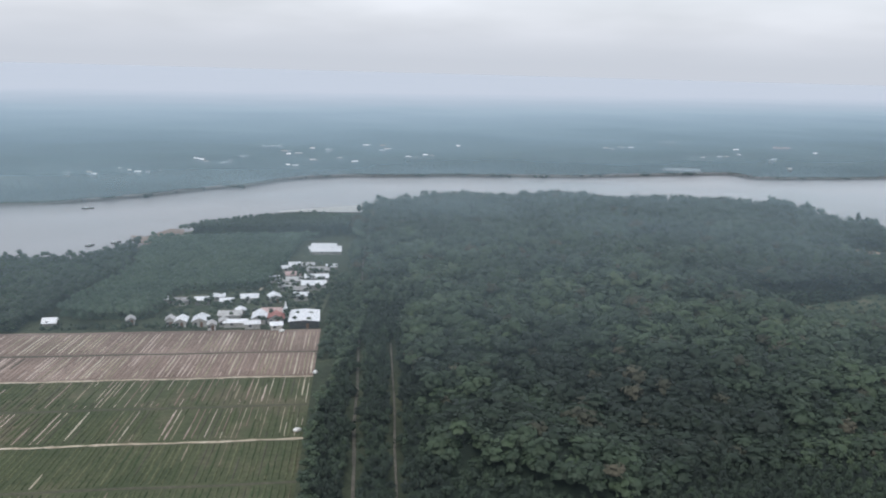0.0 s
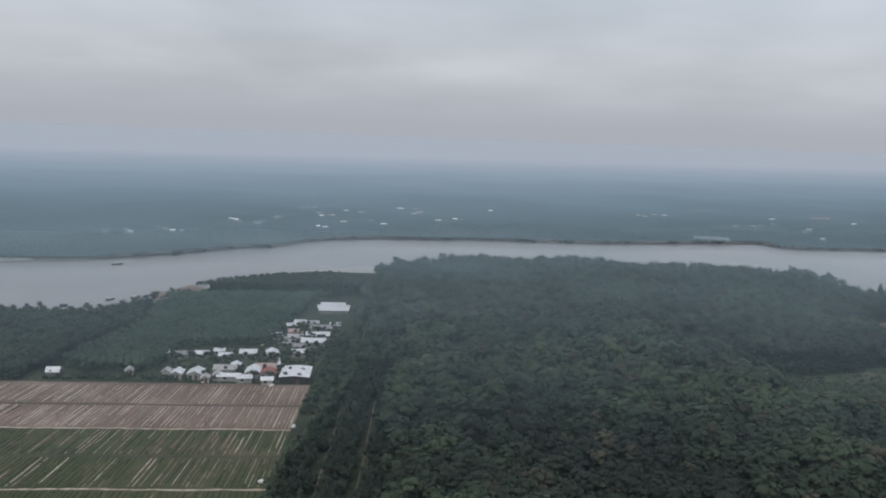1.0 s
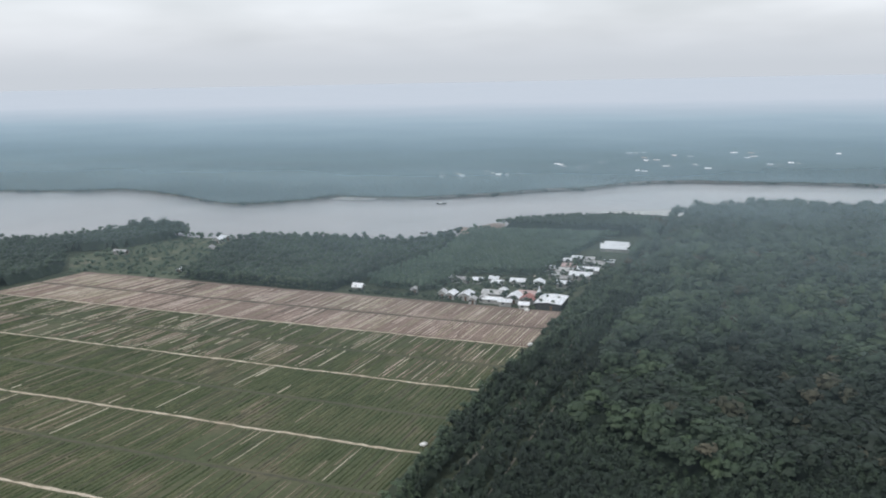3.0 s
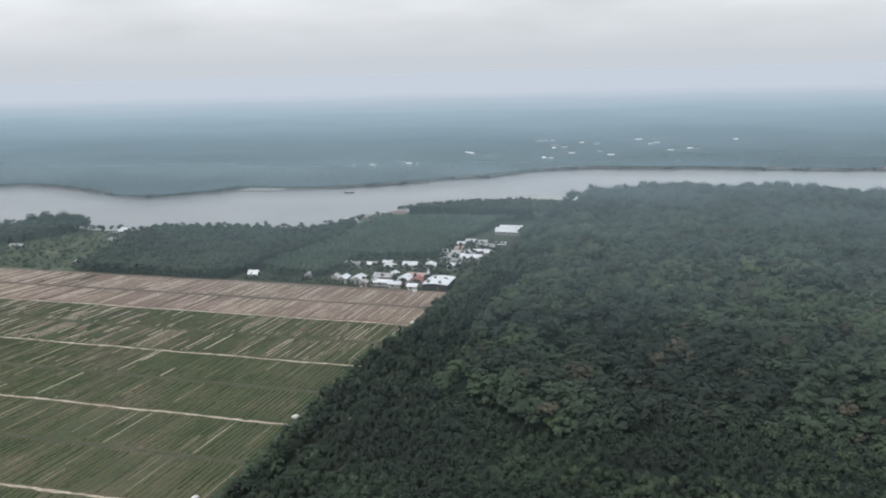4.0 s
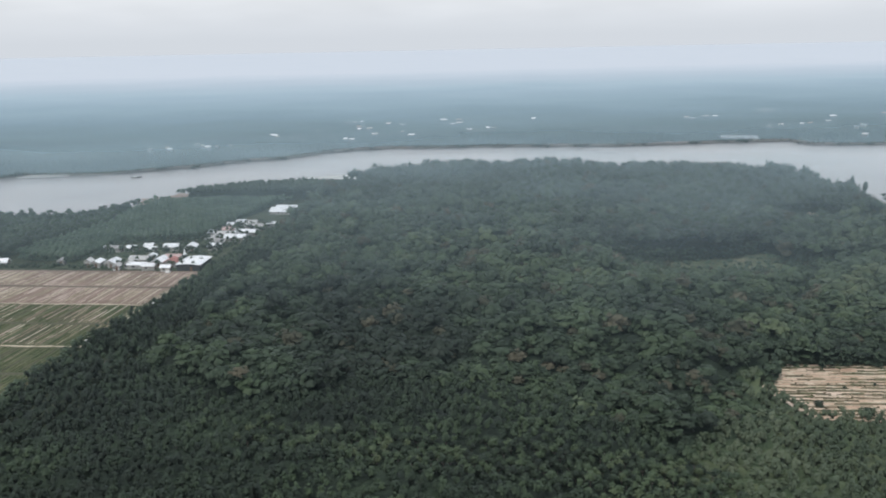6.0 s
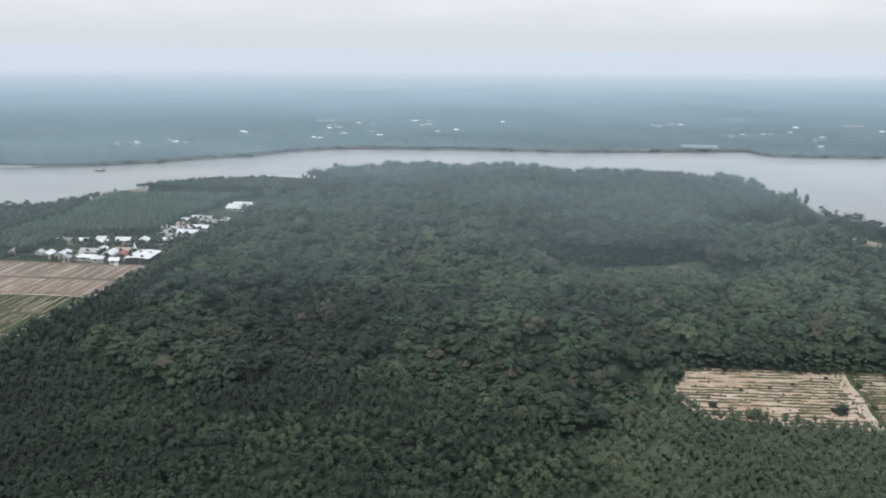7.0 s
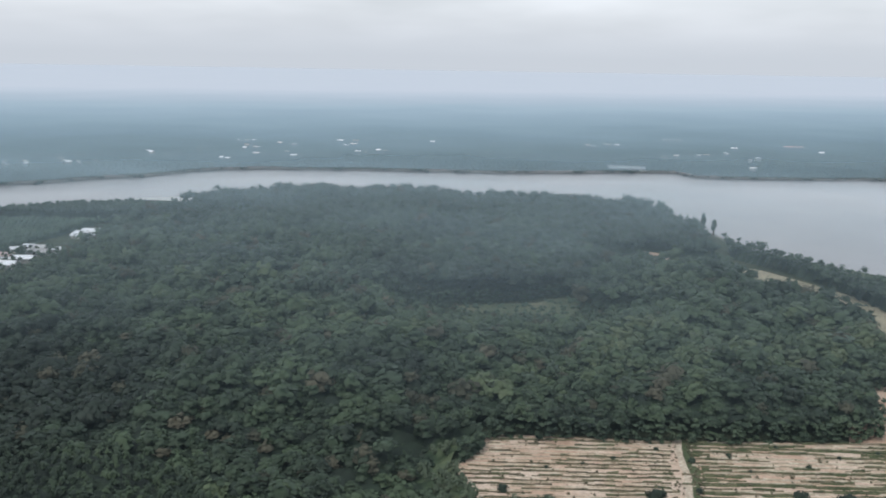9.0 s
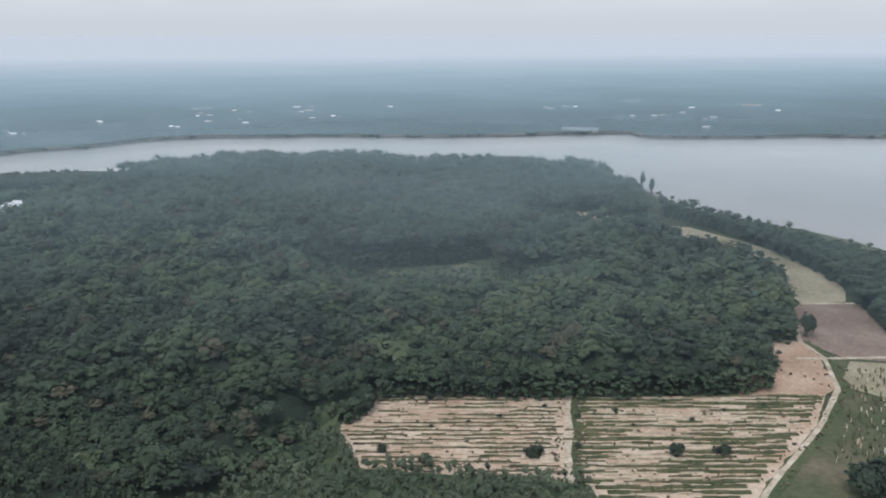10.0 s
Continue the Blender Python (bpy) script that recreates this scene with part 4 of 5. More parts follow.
def build_woods():
    q = free_of(scatter(FOREST, 3.4, 1, 0.46), ((LANE, 2.1), (SIDE_LANE, 1.6)), (GLADE, HIGH_GLADE))
    q = q[~young_stand(q)]
    big = smooth_noise(q, 40)
    mature = np.clip((q[:, 1] - 165) / 50 + smooth_noise(q, 60), 0.2, 1)
    r = np.clip(1.75 + 0.5 * mature + 0.5 * big * mature + rng.gamma(1.3, 0.62, len(q)) * (0.5 + 0.6 * mature), 1.5, 4.8)
    h = 5.4 + 1.2 * mature + 1.7 * big + 1.6 * smooth_noise(q, 13) + rng.normal(0, 0.8, len(q)) + 0.75 * (r - 2.2)
    for poly, reach, slope in ((GLADE, 26, 0.2), (HIGH_GLADE, 28, 0.13)):
        ring = poly + poly[:1]
        before = (line_distance(ring, q) < reach) & (q[:, 1] < np.mean([c[1] for c in poly]))
        h[before] = np.minimum(h[before], 0.7 + slope * line_distance(ring, q[before]) + rng.uniform(0, 0.8, before.sum()))
        r[before] = np.minimum(r[before], 0.5 + 0.35 * h[before])
    low = (line_distance([(149.3, 196.3), (187.5, 198.3), (194.7, 175.6)], q) < 30) & (q[:, 1] < 212) & (q[:, 0] > 125)
    h[low] *= 0.5
    edge = line_distance([(-35.4, 237.6), (-34.3, 261.2), (-33.4, 295.2), (-40.3, 341.4)], q) < 6
    h[edge] *= 0.8
    h += 2.6 * tall_wood(q) * (1 + 0.5 * smooth_noise(q, 16))
    rim = line_distance([(224, 352), (243, 323), (244, 293)], q) < 22
    h[rim] += 1.0
    rim = line_distance([(240, 270), (231, 266), (231, 254), (227.7, 237.7), (184.8, 229.9), (143.5, 225), (138.3, 207)], q)
    r[rim < 8] = np.minimum(r[rim < 8], 2.1)
    h[rim < 8] = np.minimum(h[rim < 8], 6.3 + 0.3 * rng.normal(size=(rim < 8).sum()))
    crest = (rim > 9) & (rng.random(len(q)) < 0.10 * mature) & (line_distance(GLADE + GLADE[:1], q) > 34) & (line_distance(HIGH_GLADE + HIGH_GLADE[:1], q) > 26) & ~low
    r[crest] = rng.uniform(3.2, 5.2, crest.sum())
    h[crest] += rng.uniform(0.8, 2.2, crest.sum())
    keep = np.ones(len(q), bool)
    tall = np.flatnonzero(r > 2.7)
    for k in tall:
        near = np.hypot(*(q - q[k]).T) < 0.5 * r[k]
        near[k] = False
        keep &= ~(near & (r < 2.2))
    q, r, h = q[keep], r[keep], np.minimum(h[keep], 11.6)
    # haze painted into leaves, mixed tree by tree: greyer ones prevail towards the river
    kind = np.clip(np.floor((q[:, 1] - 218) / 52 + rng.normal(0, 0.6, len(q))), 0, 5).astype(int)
    near = q[:, 1] < 300
    far = ~near
    dull = rng.random(len(q)) < 0.05 + 0.05 * np.clip(smooth_noise(q, 25), -1, 1)
    plant("dry_woodland_trees", q[dull], r[dull], h[dull] + 0.3, NEAR_SHAPES, M_DULL, "scattered dull brownish trees in the wood", tone=0.2 * rng.normal(size=dull.sum()))
    words = ("dark green", "deep green", "bluish green", "haze-dulled green", "grey-green", "haze-paled green")
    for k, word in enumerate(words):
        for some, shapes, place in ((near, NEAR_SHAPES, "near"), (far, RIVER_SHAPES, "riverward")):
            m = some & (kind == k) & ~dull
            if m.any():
                # crowns wider than 3 m in radius get a highlight in their tone
                plant(place + "_woodland", q[m], r[m], h[m], shapes, LEAF_HAZE_STEPS[k], "dense woodland of " + word + " trees", tone=wood_tone(q[m]) + 0.09 * (r[m] > 3.0))
    # lower foliage that closes the gaps between the crowns, toned dark as shade
    yq, yh = build_young_stand()
    q, h = np.vstack([q, yq]), np.concatenate([h, yh])
    xs, ys = np.arange(-50, 275, 1.5), np.arange(36, 606, 1.5)
    gx, gy = np.meshgrid(xs, ys)
    g = np.c_[gx.ravel(), gy.ravel()]
    okay = inside(FOREST, g) & (line_distance(LANE, g) > 1.6) & (line_distance(SIDE_LANE, g) > 1.3) & ~inside(GLADE, g) & ~inside(HIGH_GLADE, g)
    top = np.zeros((len(ys), len(xs)))
    count = np.zeros_like(top)
    ci, cj = np.round((q[:, 0] - xs[0]) / 1.5).astype(int), np.round((q[:, 1] - ys[0]) / 1.5).astype(int)
    for dx in range(-3, 4):
        for dy in range(-3, 4):
            ii, jj = np.clip(ci + dx, 0, len(xs) - 1), np.clip(cj + dy, 0, len(ys) - 1)
            np.add.at(top, (jj, ii), h)
            np.add.at(count, (jj, ii), 1)
    z = (top / np.maximum(count, 1)).ravel() - 2.5 + rng.normal(0, 0.5, len(g))
    v = np.c_[g + rng.uniform(-0.4, 0.4, g.shape), np.where(count.ravel() > 0, z, 2.0)]
    nx = len(xs)
    i, j = np.meshgrid(np.arange(nx - 1), np.arange(len(ys) - 1))
    a = (j * nx + i).ravel()
    full = okay[a] & okay[a + 1] & okay[a + nx] & okay[a + nx + 1]
    a = a[full]
    f = np.r_[np.c_[a, a + 1, a + nx + 1], np.c_[a, a + nx + 1, a + nx]]
    mid = v[f].mean(1)[:, 1]
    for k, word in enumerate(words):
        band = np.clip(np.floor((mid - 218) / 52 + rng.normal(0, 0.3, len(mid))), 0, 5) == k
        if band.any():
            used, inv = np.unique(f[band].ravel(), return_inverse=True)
            me = tri_mesh("wood_understorey", v[used], inv.reshape(-1, 3), LEAF_HAZE_STEPS[k])
            # low tint paints the shade of the gaps into the foliage
            set_tint(me, rng.uniform(-0.15, 0.3, len(used)) + wood_tone(v[used, :2]) + 0.7 * sapling_corner(v[used, :2]))
            tagged(new("wood_understorey", me), "dense lower foliage of " + word + " woodland", "foliage", kind="stuff")
    q = []
    for line in ([(-19.7, 52.6), (-27.1, 127.9), (-33, 168.6), (-37.2, 205), (-35.3, 242.3), (-33.8, 261.2), (-32.9, 295.1), (-40.3, 341.4), (-43.6, 390.3)], [(243, 283), (240, 271), (231, 266.5), (231, 254), (227.5, 238), (185.4, 228.3), (144.2, 223.3), (139.4, 207.5)], [(216, 400), (216, 372), (223, 352), (236, 342), (243, 323), (246, 308), (244, 293), (242, 280)], [(-204.3, 266.2), (-162.4, 270), (-133.9, 272.2)], DARK_EDGE):
        line = np.array(line, float)
        for a, b in zip(line[:-1], line[1:]):
            n = int(np.linalg.norm(b - a) / 1.0)
            q += [a + (b - a) * k / n + rng.normal(0, 0.7, 2) for k in range(n)]
    q = np.array(q)
    q = np.vstack([q, q + rng.normal(0, 0.3, q.shape), q + rng.normal(0, 0.3, q.shape)])
    plant("edge_undergrowth", q, rng.uniform(0.9, 1.7, len(q)), np.repeat((1.7, 3.3, 4.8), len(q) // 3) + rng.normal(0, 0.4, len(q)), FAR_SHAPES, LEAF_HAZE_STEPS[1], "low bushes along the wood's edge", "bushes", tone=np.full(len(q), 0.22))
    for poly, seed in ((GLADE, 51), (HIGH_GLADE, 52)):
        q = scatter(poly, 2.2, seed)
        q = q[rng.random(len(q)) < 0.45]
        plant("glade_bushes", q, rng.uniform(0.7, 1.2, len(q)), rng.uniform(0.7, 1.5, len(q)), MID_SHAPES, M_PLANT, "low pale green regrowth in the glade", "bushes")
    q = free_of(scatter(BELT, 2.7, 2), ((EAST_TRACK, 2.5),))
    plant("riverside_woodland", q, rng.uniform(1.7, 2.9, len(q)), 6.3 + rng.normal(0, 0.7, len(q)), FAR_SHAPES, M_BLUISH, "belt of dark trees along the river bank")
    q = scatter(PLANTATION, 2.6, 3, 0.18)
    older = inside(OLD_STAND, q)
    plant("young_plantation", q[~older], rng.uniform(1.45, 1.95, (~older).sum()), 4.0 + rng.normal(0, 0.22, (~older).sum()), MID_SHAPES, M_PLANT, "young green plantation trees in rows")
    q = scatter(OLD_STAND, 2.3, 33)
    plant("older_plantation", q, rng.uniform(1.6, 2.1, len(q)), 7.4 + rng.normal(0, 0.25, len(q)), MID_SHAPES, LEAF_HAZE_STEPS[2], "dense dark block of older plantation trees")
    q = scatter(WEST_WOOD, 3.0, 4)
    plant("west_woodland", q, rng.uniform(1.5, 2.3, len(q)), 5.0 + rng.normal(0, 0.5, len(q)), MID_SHAPES, M_BLUISH, "dark wood between field and river")
    q = scatter(FAR_WEST_WOOD, 3.2, 5)
    plant("upstream_woodland", q, rng.uniform(1.5, 2.4, len(q)), 6.0 + rng.normal(0, 0.6, len(q)), FAR_SHAPES, M_BLUISH, "dark wood beside the river upstream")
    for poly, top, material, word in ((BELT, 4.6, M_BLUISH, "river-bank belt"), (WEST_WOOD, 3.5, M_BLUISH, "wood by the field"), (FAR_WEST_WOOD, 4.3, M_BLUISH, "upstream wood"), (OLD_STAND, 5.9, LEAF_HAZE_STEPS[2], "older plantation"), (PLANTATION, 2.4, M_PLANT, "young plantation")):
        canopy_sheet(poly, top, material, word)
    q = scatter([(-313.1, 322.6), (-295.1, 313), (-261.4, 330.5), (-275.7, 343.1), (-295.7, 338.5)], 2.2, 61)
    plant("bank_thicket", q, rng.uniform(1.3, 2.2, len(q)), rng.uniform(3.0, 6.0, len(q)), MID_SHAPES, M_BLUISH, "dark thicket under the large riverside trees")
    # hedge of trees along the near bank
    q = []
    for a, b, gap in (((-261.4, 332.7), (-233.4, 343.6), 2.6), ((-233.3, 341.3), (-185.9, 351.8), 1.4), ((-185.9, 351.8), (-154.8, 353.8), 1.4), ((-152.4, 355.5), (-140.2, 377.1), 1.6)):
        a, b = np.array(a, float), np.array(b, float)
        n = int(np.linalg.norm(b - a) / gap)
        q += [a + (b - a) * k / n + rng.normal(0, 1.4, 2) for k in range(n)]
    q = np.array(q)
    plant("bank_trees", q, rng.uniform(1.5, 2.5, len(q)), rng.uniform(2.0, 3.6, len(q)), MID_SHAPES, M_BLUISH, "uneven row of trees on the river bank")
    # far side of the river
    p = np.array(FAR_BANK, float)
    strip = [tuple(c) for c in p[1:-1]] + [tuple(c) for c in np.array(widen(FAR_BANK, 75))[1:-1][::-1]]
    q = scatter(strip, 4.6, 6)
    d = line_distance(FAR_BANK, q)
    thin = (rng.random(len(q)) < np.where(d < np.where(q[:, 0] < -240, 1, 8), 0.0, np.where(d < 18, 0.55, 0.92))) & (q[:, 0] > -480) & (q[:, 0] < 720)
    q = q[thin]
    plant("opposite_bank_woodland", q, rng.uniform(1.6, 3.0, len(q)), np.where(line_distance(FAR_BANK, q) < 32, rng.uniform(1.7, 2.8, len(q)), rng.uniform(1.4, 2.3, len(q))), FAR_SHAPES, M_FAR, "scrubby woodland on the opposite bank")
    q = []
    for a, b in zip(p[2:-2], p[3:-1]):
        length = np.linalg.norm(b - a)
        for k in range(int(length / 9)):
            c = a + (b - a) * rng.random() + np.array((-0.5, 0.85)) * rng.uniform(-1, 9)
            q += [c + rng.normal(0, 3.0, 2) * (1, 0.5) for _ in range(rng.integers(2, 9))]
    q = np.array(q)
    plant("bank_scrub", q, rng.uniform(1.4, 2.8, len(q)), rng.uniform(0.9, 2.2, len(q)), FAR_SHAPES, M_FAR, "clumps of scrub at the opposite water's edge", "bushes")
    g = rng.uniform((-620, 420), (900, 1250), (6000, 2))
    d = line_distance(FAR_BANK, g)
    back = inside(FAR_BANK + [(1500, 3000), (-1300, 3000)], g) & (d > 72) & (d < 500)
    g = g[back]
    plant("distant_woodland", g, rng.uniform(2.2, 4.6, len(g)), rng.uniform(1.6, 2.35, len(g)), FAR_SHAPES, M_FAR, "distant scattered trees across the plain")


build_woods()



def tree_master(k):
    """One tree on the origin, a metre in crown radius and height one, scaled later."""
    root = new("tree")
    root.empty_display_size = 0.5
    bm = bmesh.new()
    bmesh.ops.create_cone(bm, cap_ends=True, segments=6, radius1=0.085, radius2=0.035, depth=3.2, matrix=Matrix.Translation((0, 0, 1.6)))
    for a in range(4):
        ang = a * 1.6 + k
        m = Matrix.Translation((0.3 * math.cos(ang), 0.3 * math.sin(ang), 2.75)) @ Euler((0, 0.75, ang)).to_matrix().to_4x4()
        bmesh.ops.create_cone(bm, cap_ends=True, segments=5, radius1=0.035, radius2=0.012, depth=0.95, matrix=m)
    part("trunk", bm, M_BARK, root)
    sv, sf = crown_shape(5, 110, 1.3, 80 + k, (k % 3) * 0.3, 0.62)
    me = tri_mesh("crown", sv + (0, 0, 2.55), sf, M_FOREST)
    set_tint(me, np.full(len(sv), (k + 0.5) / 6), puffed(sv))
    crown = new("crown", me)
    crown.parent = root
    return tagged(root, "dark green plantation tree with a rounded leafy crown", "tree", "plantation trees")


def build_single_trees():
    masters = [tree_master(k) for k in range(6)]
    for k, (x, y, r, h) in enumerate(TREES):
        s = h / 3.9
        m = pose(x, y, 0, 0, 0, (k * 77) % 360)
        if k < 6:
            masters[k].matrix_basis = m
            masters[k].scale = (s, s, s)
            ob = masters[k]
        else:
            ob = copy_thing(masters[k % 6], m)
            ob.scale = (s, s, s)
        ob.scale = (r * 1.05, r * 1.05, 0.92 * s)
    special = [(7.6, 522.8, 1.6, 9.6, "tall tree standing above the river-side canopy"), (218.5, 471.9, 1.5, 10.0, "tall slender tree above the bank trees"), (222, 460.1, 1.4, 9.0, "tall tree above the bank trees"),
               (245.3, 275.6, 2.5, 7.4, "lone dark round tree beside the dirt track"), (-291.1, 329.6, 4.6, 10.5, "large dark round tree by the river"), (-282.5, 332.8, 4.6, 10.5, "large dark round tree by the river"), (-296.8, 325.9, 4.6, 9.5, "dark round tree by the river"), (-275.5, 335.1, 4.6, 9.0, "dark round tree by the river"), (-286.6, 323.2, 4.6, 9.5, "dark round tree by the river"),
               (-49.5, 479.4, 1.6, 6.0, "dark tree standing on the river bend"), (235, 197, 3.6, 6.5, "dark broad tree beside the track"), (239.5, 201, 3.8, 6.5, "dark broad tree beside the track"), (242, 195, 4.0, 7.0, "dark broad tree beside the track"), (243.7, 319.5, 4.0, 9.8, "large dark tree at the wood's corner"), (129.2, 510.6, 3.0, 9.6, "tall tree in the river-side canopy")]
    for n, (x, y, r, h, label) in enumerate(special):
        root = new("tree")
        bm = bmesh.new()
        bmesh.ops.create_cone(bm, cap_ends=True, segments=7, radius1=0.05 * h, radius2=0.02 * h, depth=0.6 * h, matrix=Matrix.Translation((0, 0, 0.3 * h)))
        for a in range(4):
            turn = a * 1.6 + n
            bmesh.ops.create_cone(bm, cap_ends=True, segments=5, radius1=0.018 * h, radius2=0.006 * h, depth=0.3 * h, matrix=Matrix.Translation((0.09 * h * math.cos(turn), 0.09 * h * math.sin(turn), 0.5 * h)) @ Euler((0, 0.75, turn)).to_matrix().to_4x4())
        part("trunk", bm, M_BARK, root)
        sv, sf = crown_shape(9, 420, 1.0, 400 + n, 0.0, 0.55)
        me = tri_mesh("crown", sv * (r, r, 0.55 * h) + (0, 0, 0.17 * h), sf, LEAF_HAZE_STEPS[1 if y < 400 else 3])
        set_tint(me, np.full(len(sv), 0.25), puffed(sv))
        new("crown", me).parent = root
        root.matrix_basis = pose(x, y, 0)
        tagged(root, label, "tree", "single trees")


build_single_trees()


build_clearing_rows()


def build_shrubs():
    spots = [(178, 203, 2.2), (204.6, 207, 2.2), (213.4, 208.4, 1.9), (158, 197, 1.9), (148.9, 200.3, 1.3), (186.1, 206.9, 1.0), (193.9, 223.5, 0.9), (170, 217.5, 0.7), (156.7, 211, 0.6), (204.5, 229.6, 0.7), (179.1, 223.7, 0.7), (209.3, 221.6, 0.8), (186, 219.4, 1.0), (197.2, 217.5, 0.6), (163.8, 214.1, 0.6), (216.6, 227.2, 0.7), (225.3, 231, 0.7)]
    for k, (x, y, s) in enumerate(spots):
        sv, sf = crown_shape(5, 200, 0.9, 200 + k, 0.0, 0.55)
        me = tri_mesh("shrub", sv * s - (0, 0, 0.15 * s), sf, M_FOREST)
        set_tint(me, np.full(len(sv), 0.2), puffed(sv))
        ob = new("shrub", me)
        ob.location = (x, y, 0)
        tagged(ob, "dark green shrub on the sandy cleared field", "shrub", "shrubs on the cleared field")


build_shrubs()


# ================= houses =================
def gable_roof(w, d, rise, over=0.35, thick=0.10, sheets=True):
    """Two sloping sheets along y with a ridge cap, standing on z = 0."""
    bm = bmesh.new()
    hw, hd = w / 2 + over, d / 2 + over
    drop = rise * over / (w / 2)
    prof = [(-hw, -drop), (0, rise), (hw, -drop), (hw, -drop + thick), (0, rise + thick), (-hw, -drop + thick)]
    ring = [[bm.verts.new((x, y, z)) for x, z in prof] for y in (-hd, hd)]
    n = len(prof)
    for k in range(n):
        bm.faces.new((ring[0][k], ring[1][k], ring[1][(k + 1) % n], ring[0][(k + 1) % n]))
    bm.faces.new([ring[0][k] for k in (0, 5, 4, 1)])
    bm.faces.new([ring[0][k] for k in (1, 4, 3, 2)])
    bm.faces.new([ring[1][k] for k in (1, 4, 5, 0)])
    bm.faces.new([ring[1][k] for k in (2, 3, 4, 1)])
    if sheets:
        for side in (-1, 1):
            count = max(2, int(2 * hd / 1.1))
            for k in range(1, count):
                y = -hd + 2 * hd * k / count
                m = Matrix.Translation((side * hw / 2, y, (rise - drop) / 2 + thick + 0.015)) @ Euler((0, side * math.atan2(rise + drop, hw), 0)).to_matrix().to_4x4()
                bmesh.ops.create_cube(bm, size=1, matrix=m @ Matrix.Diagonal((math.hypot(hw, rise + drop), 0.05, 0.03, 1)))
    bmesh.ops.recalc_face_normals(bm, faces=bm.faces)
    return bm


def house(x, y, turn, w, d, h, rise, roof, label, group="village houses", detail=True, name="house", walls=None):
    """A one-storey house: w across the ridge, d along it."""
    root = new(name)
    root.empty_display_size = 0.5
    bm = bmesh.new()
    add_box(bm, 0, 0, h / 2, w, d, h)
    tops = [bm.verts.new(c) for c in ((-w / 2, -d / 2, h), (w / 2, -d / 2, h), (0, -d / 2, h + rise - 0.02), (-w / 2, d / 2, h), (w / 2, d / 2, h), (0, d / 2, h + rise - 0.02))]
    bm.faces.new(tops[:3])
    bm.faces.new((tops[4], tops[3], tops[5]))
    part("wall", bm, walls or M_WALL, root)
    ob = part("roof", gable_roof(w, d, rise, sheets=detail), roof, root)
    ob.location = (0, 0, h)
    if detail:
        bm = bmesh.new()
        add_box(bm, w * 0.12, -d / 2 - 0.02, 0.8, 0.85, 0.08, 1.6)
        part("door", bm, M_DOOR, root)
        for cx, cy, sx, sy in ((-w * 0.28, -d / 2 - 0.015, 0.8, 0.06), (w / 2 + 0.015, 0, 0.06, 0.9), (-w / 2 - 0.015, d * 0.15, 0.06, 0.9)):
            bm = bmesh.new()
            add_box(bm, cx, cy, 1.1, sx, sy, 0.7)
            part("window", bm, M_DARK, root)
    root.matrix_basis = pose(x, y, 0, 0, 0, turn)
    return tagged(root, label, "house", group)


WHITE, GREY = "small house with a white sheet-metal roof", "small house with a grey corrugated roof"
# solid walls, coloured near black for the shaded inside of the open hall
house(-51, 287.8, 7, 9.0, 11.5, 2.4, 0.4, M_ROOF_WHITE, "large open hall with a bright white sheet roof", name="hall", walls=M_DARK)
house(-60, 287.8, 7, 5.0, 4.5, 2.0, 1.2, M_ROOF_RED, "house with a faded red roof beside the white hall")
house(-65.1, 288.1, 7, 4.2, 6.5, 2.2, 1.0, M_ROOF_WHITE, WHITE)
house(-62.1, 293.1, 97, 4.0, 6.0, 2.2, 1.0, M_ROOF_PINK, "house with a bleached pink roof")
house(-71.5, 283.1, 97, 3.0, 7.0, 1.7, 0.6, M_ROOF_WHITE, "long low white-roofed shed by the field")
house(-74.7, 290, 97, 4.0, 7.0, 2.0, 0.9, M_ROOF_GREY, GREY)
house(-82.5, 284.2, 7, 4.4, 5.5, 2.0, 0.9, M_ROOF_WHITE, WHITE)
house(-88.1, 283, 7, 3.2, 4.6, 2.0, 0.8, M_ROOF_WHITE, WHITE)
house(-94.6, 304.8, 95, 3.4, 5.0, 1.8, 0.7, M_ROOF_GREY, GREY)
house(-87.8, 306.3, 100, 3.0, 4.6, 1.8, 0.7, M_ROOF_WHITE, WHITE)
house(-72.8, 310, 100, 3.8, 5.6, 1.9, 0.9, M_ROOF_WHITE, WHITE)
house(-64.5, 311.1, 20, 3.8, 5.0, 1.9, 0.9, M_ROOF_WHITE, WHITE)
house(-55.8, 313.6, 97, 3.4, 4.8, 1.9, 0.8, M_ROOF_WHITE, WHITE)
house(-53.4, 327.8, 97, 5.0, 8.5, 2.2, 1.0, M_ROOF_WHITE, "long house with a white sheet-metal roof")
house(-62.7, 325.5, 97, 4.0, 5.6, 1.9, 0.9, M_ROOF_GREY, GREY)
house(-62, 333.5, 97, 4.0, 6.6, 1.9, 0.9, M_ROOF_GREY, GREY)
house(-53.8, 338.1, 100, 4.4, 8.5, 2.0, 0.9, M_ROOF_WHITE, WHITE)
house(-63, 341.4, 97, 3.6, 5.4, 1.9, 0.9, M_ROOF_PINK, "small house with a bleached pink roof")
house(-54.7, 349.4, 100, 4.2, 8.2, 2.0, 0.9, M_ROOF_GREY, GREY)
house(-59.5, 356.6, 100, 3.2, 4.6, 1.9, 0.8, M_ROOF_GREY, GREY)
for k, (x, y, d) in enumerate(((-55.7, 383.7, 12.5), (-56.7, 388.6, 13.5), (-57.8, 393.6, 10.5))):
    house(x, y, 97, 4.4, d, 1.5, 0.8, M_ROOF_WHITE, "long white-roofed barn bay at the wood's edge", "barn bays", name="barn")
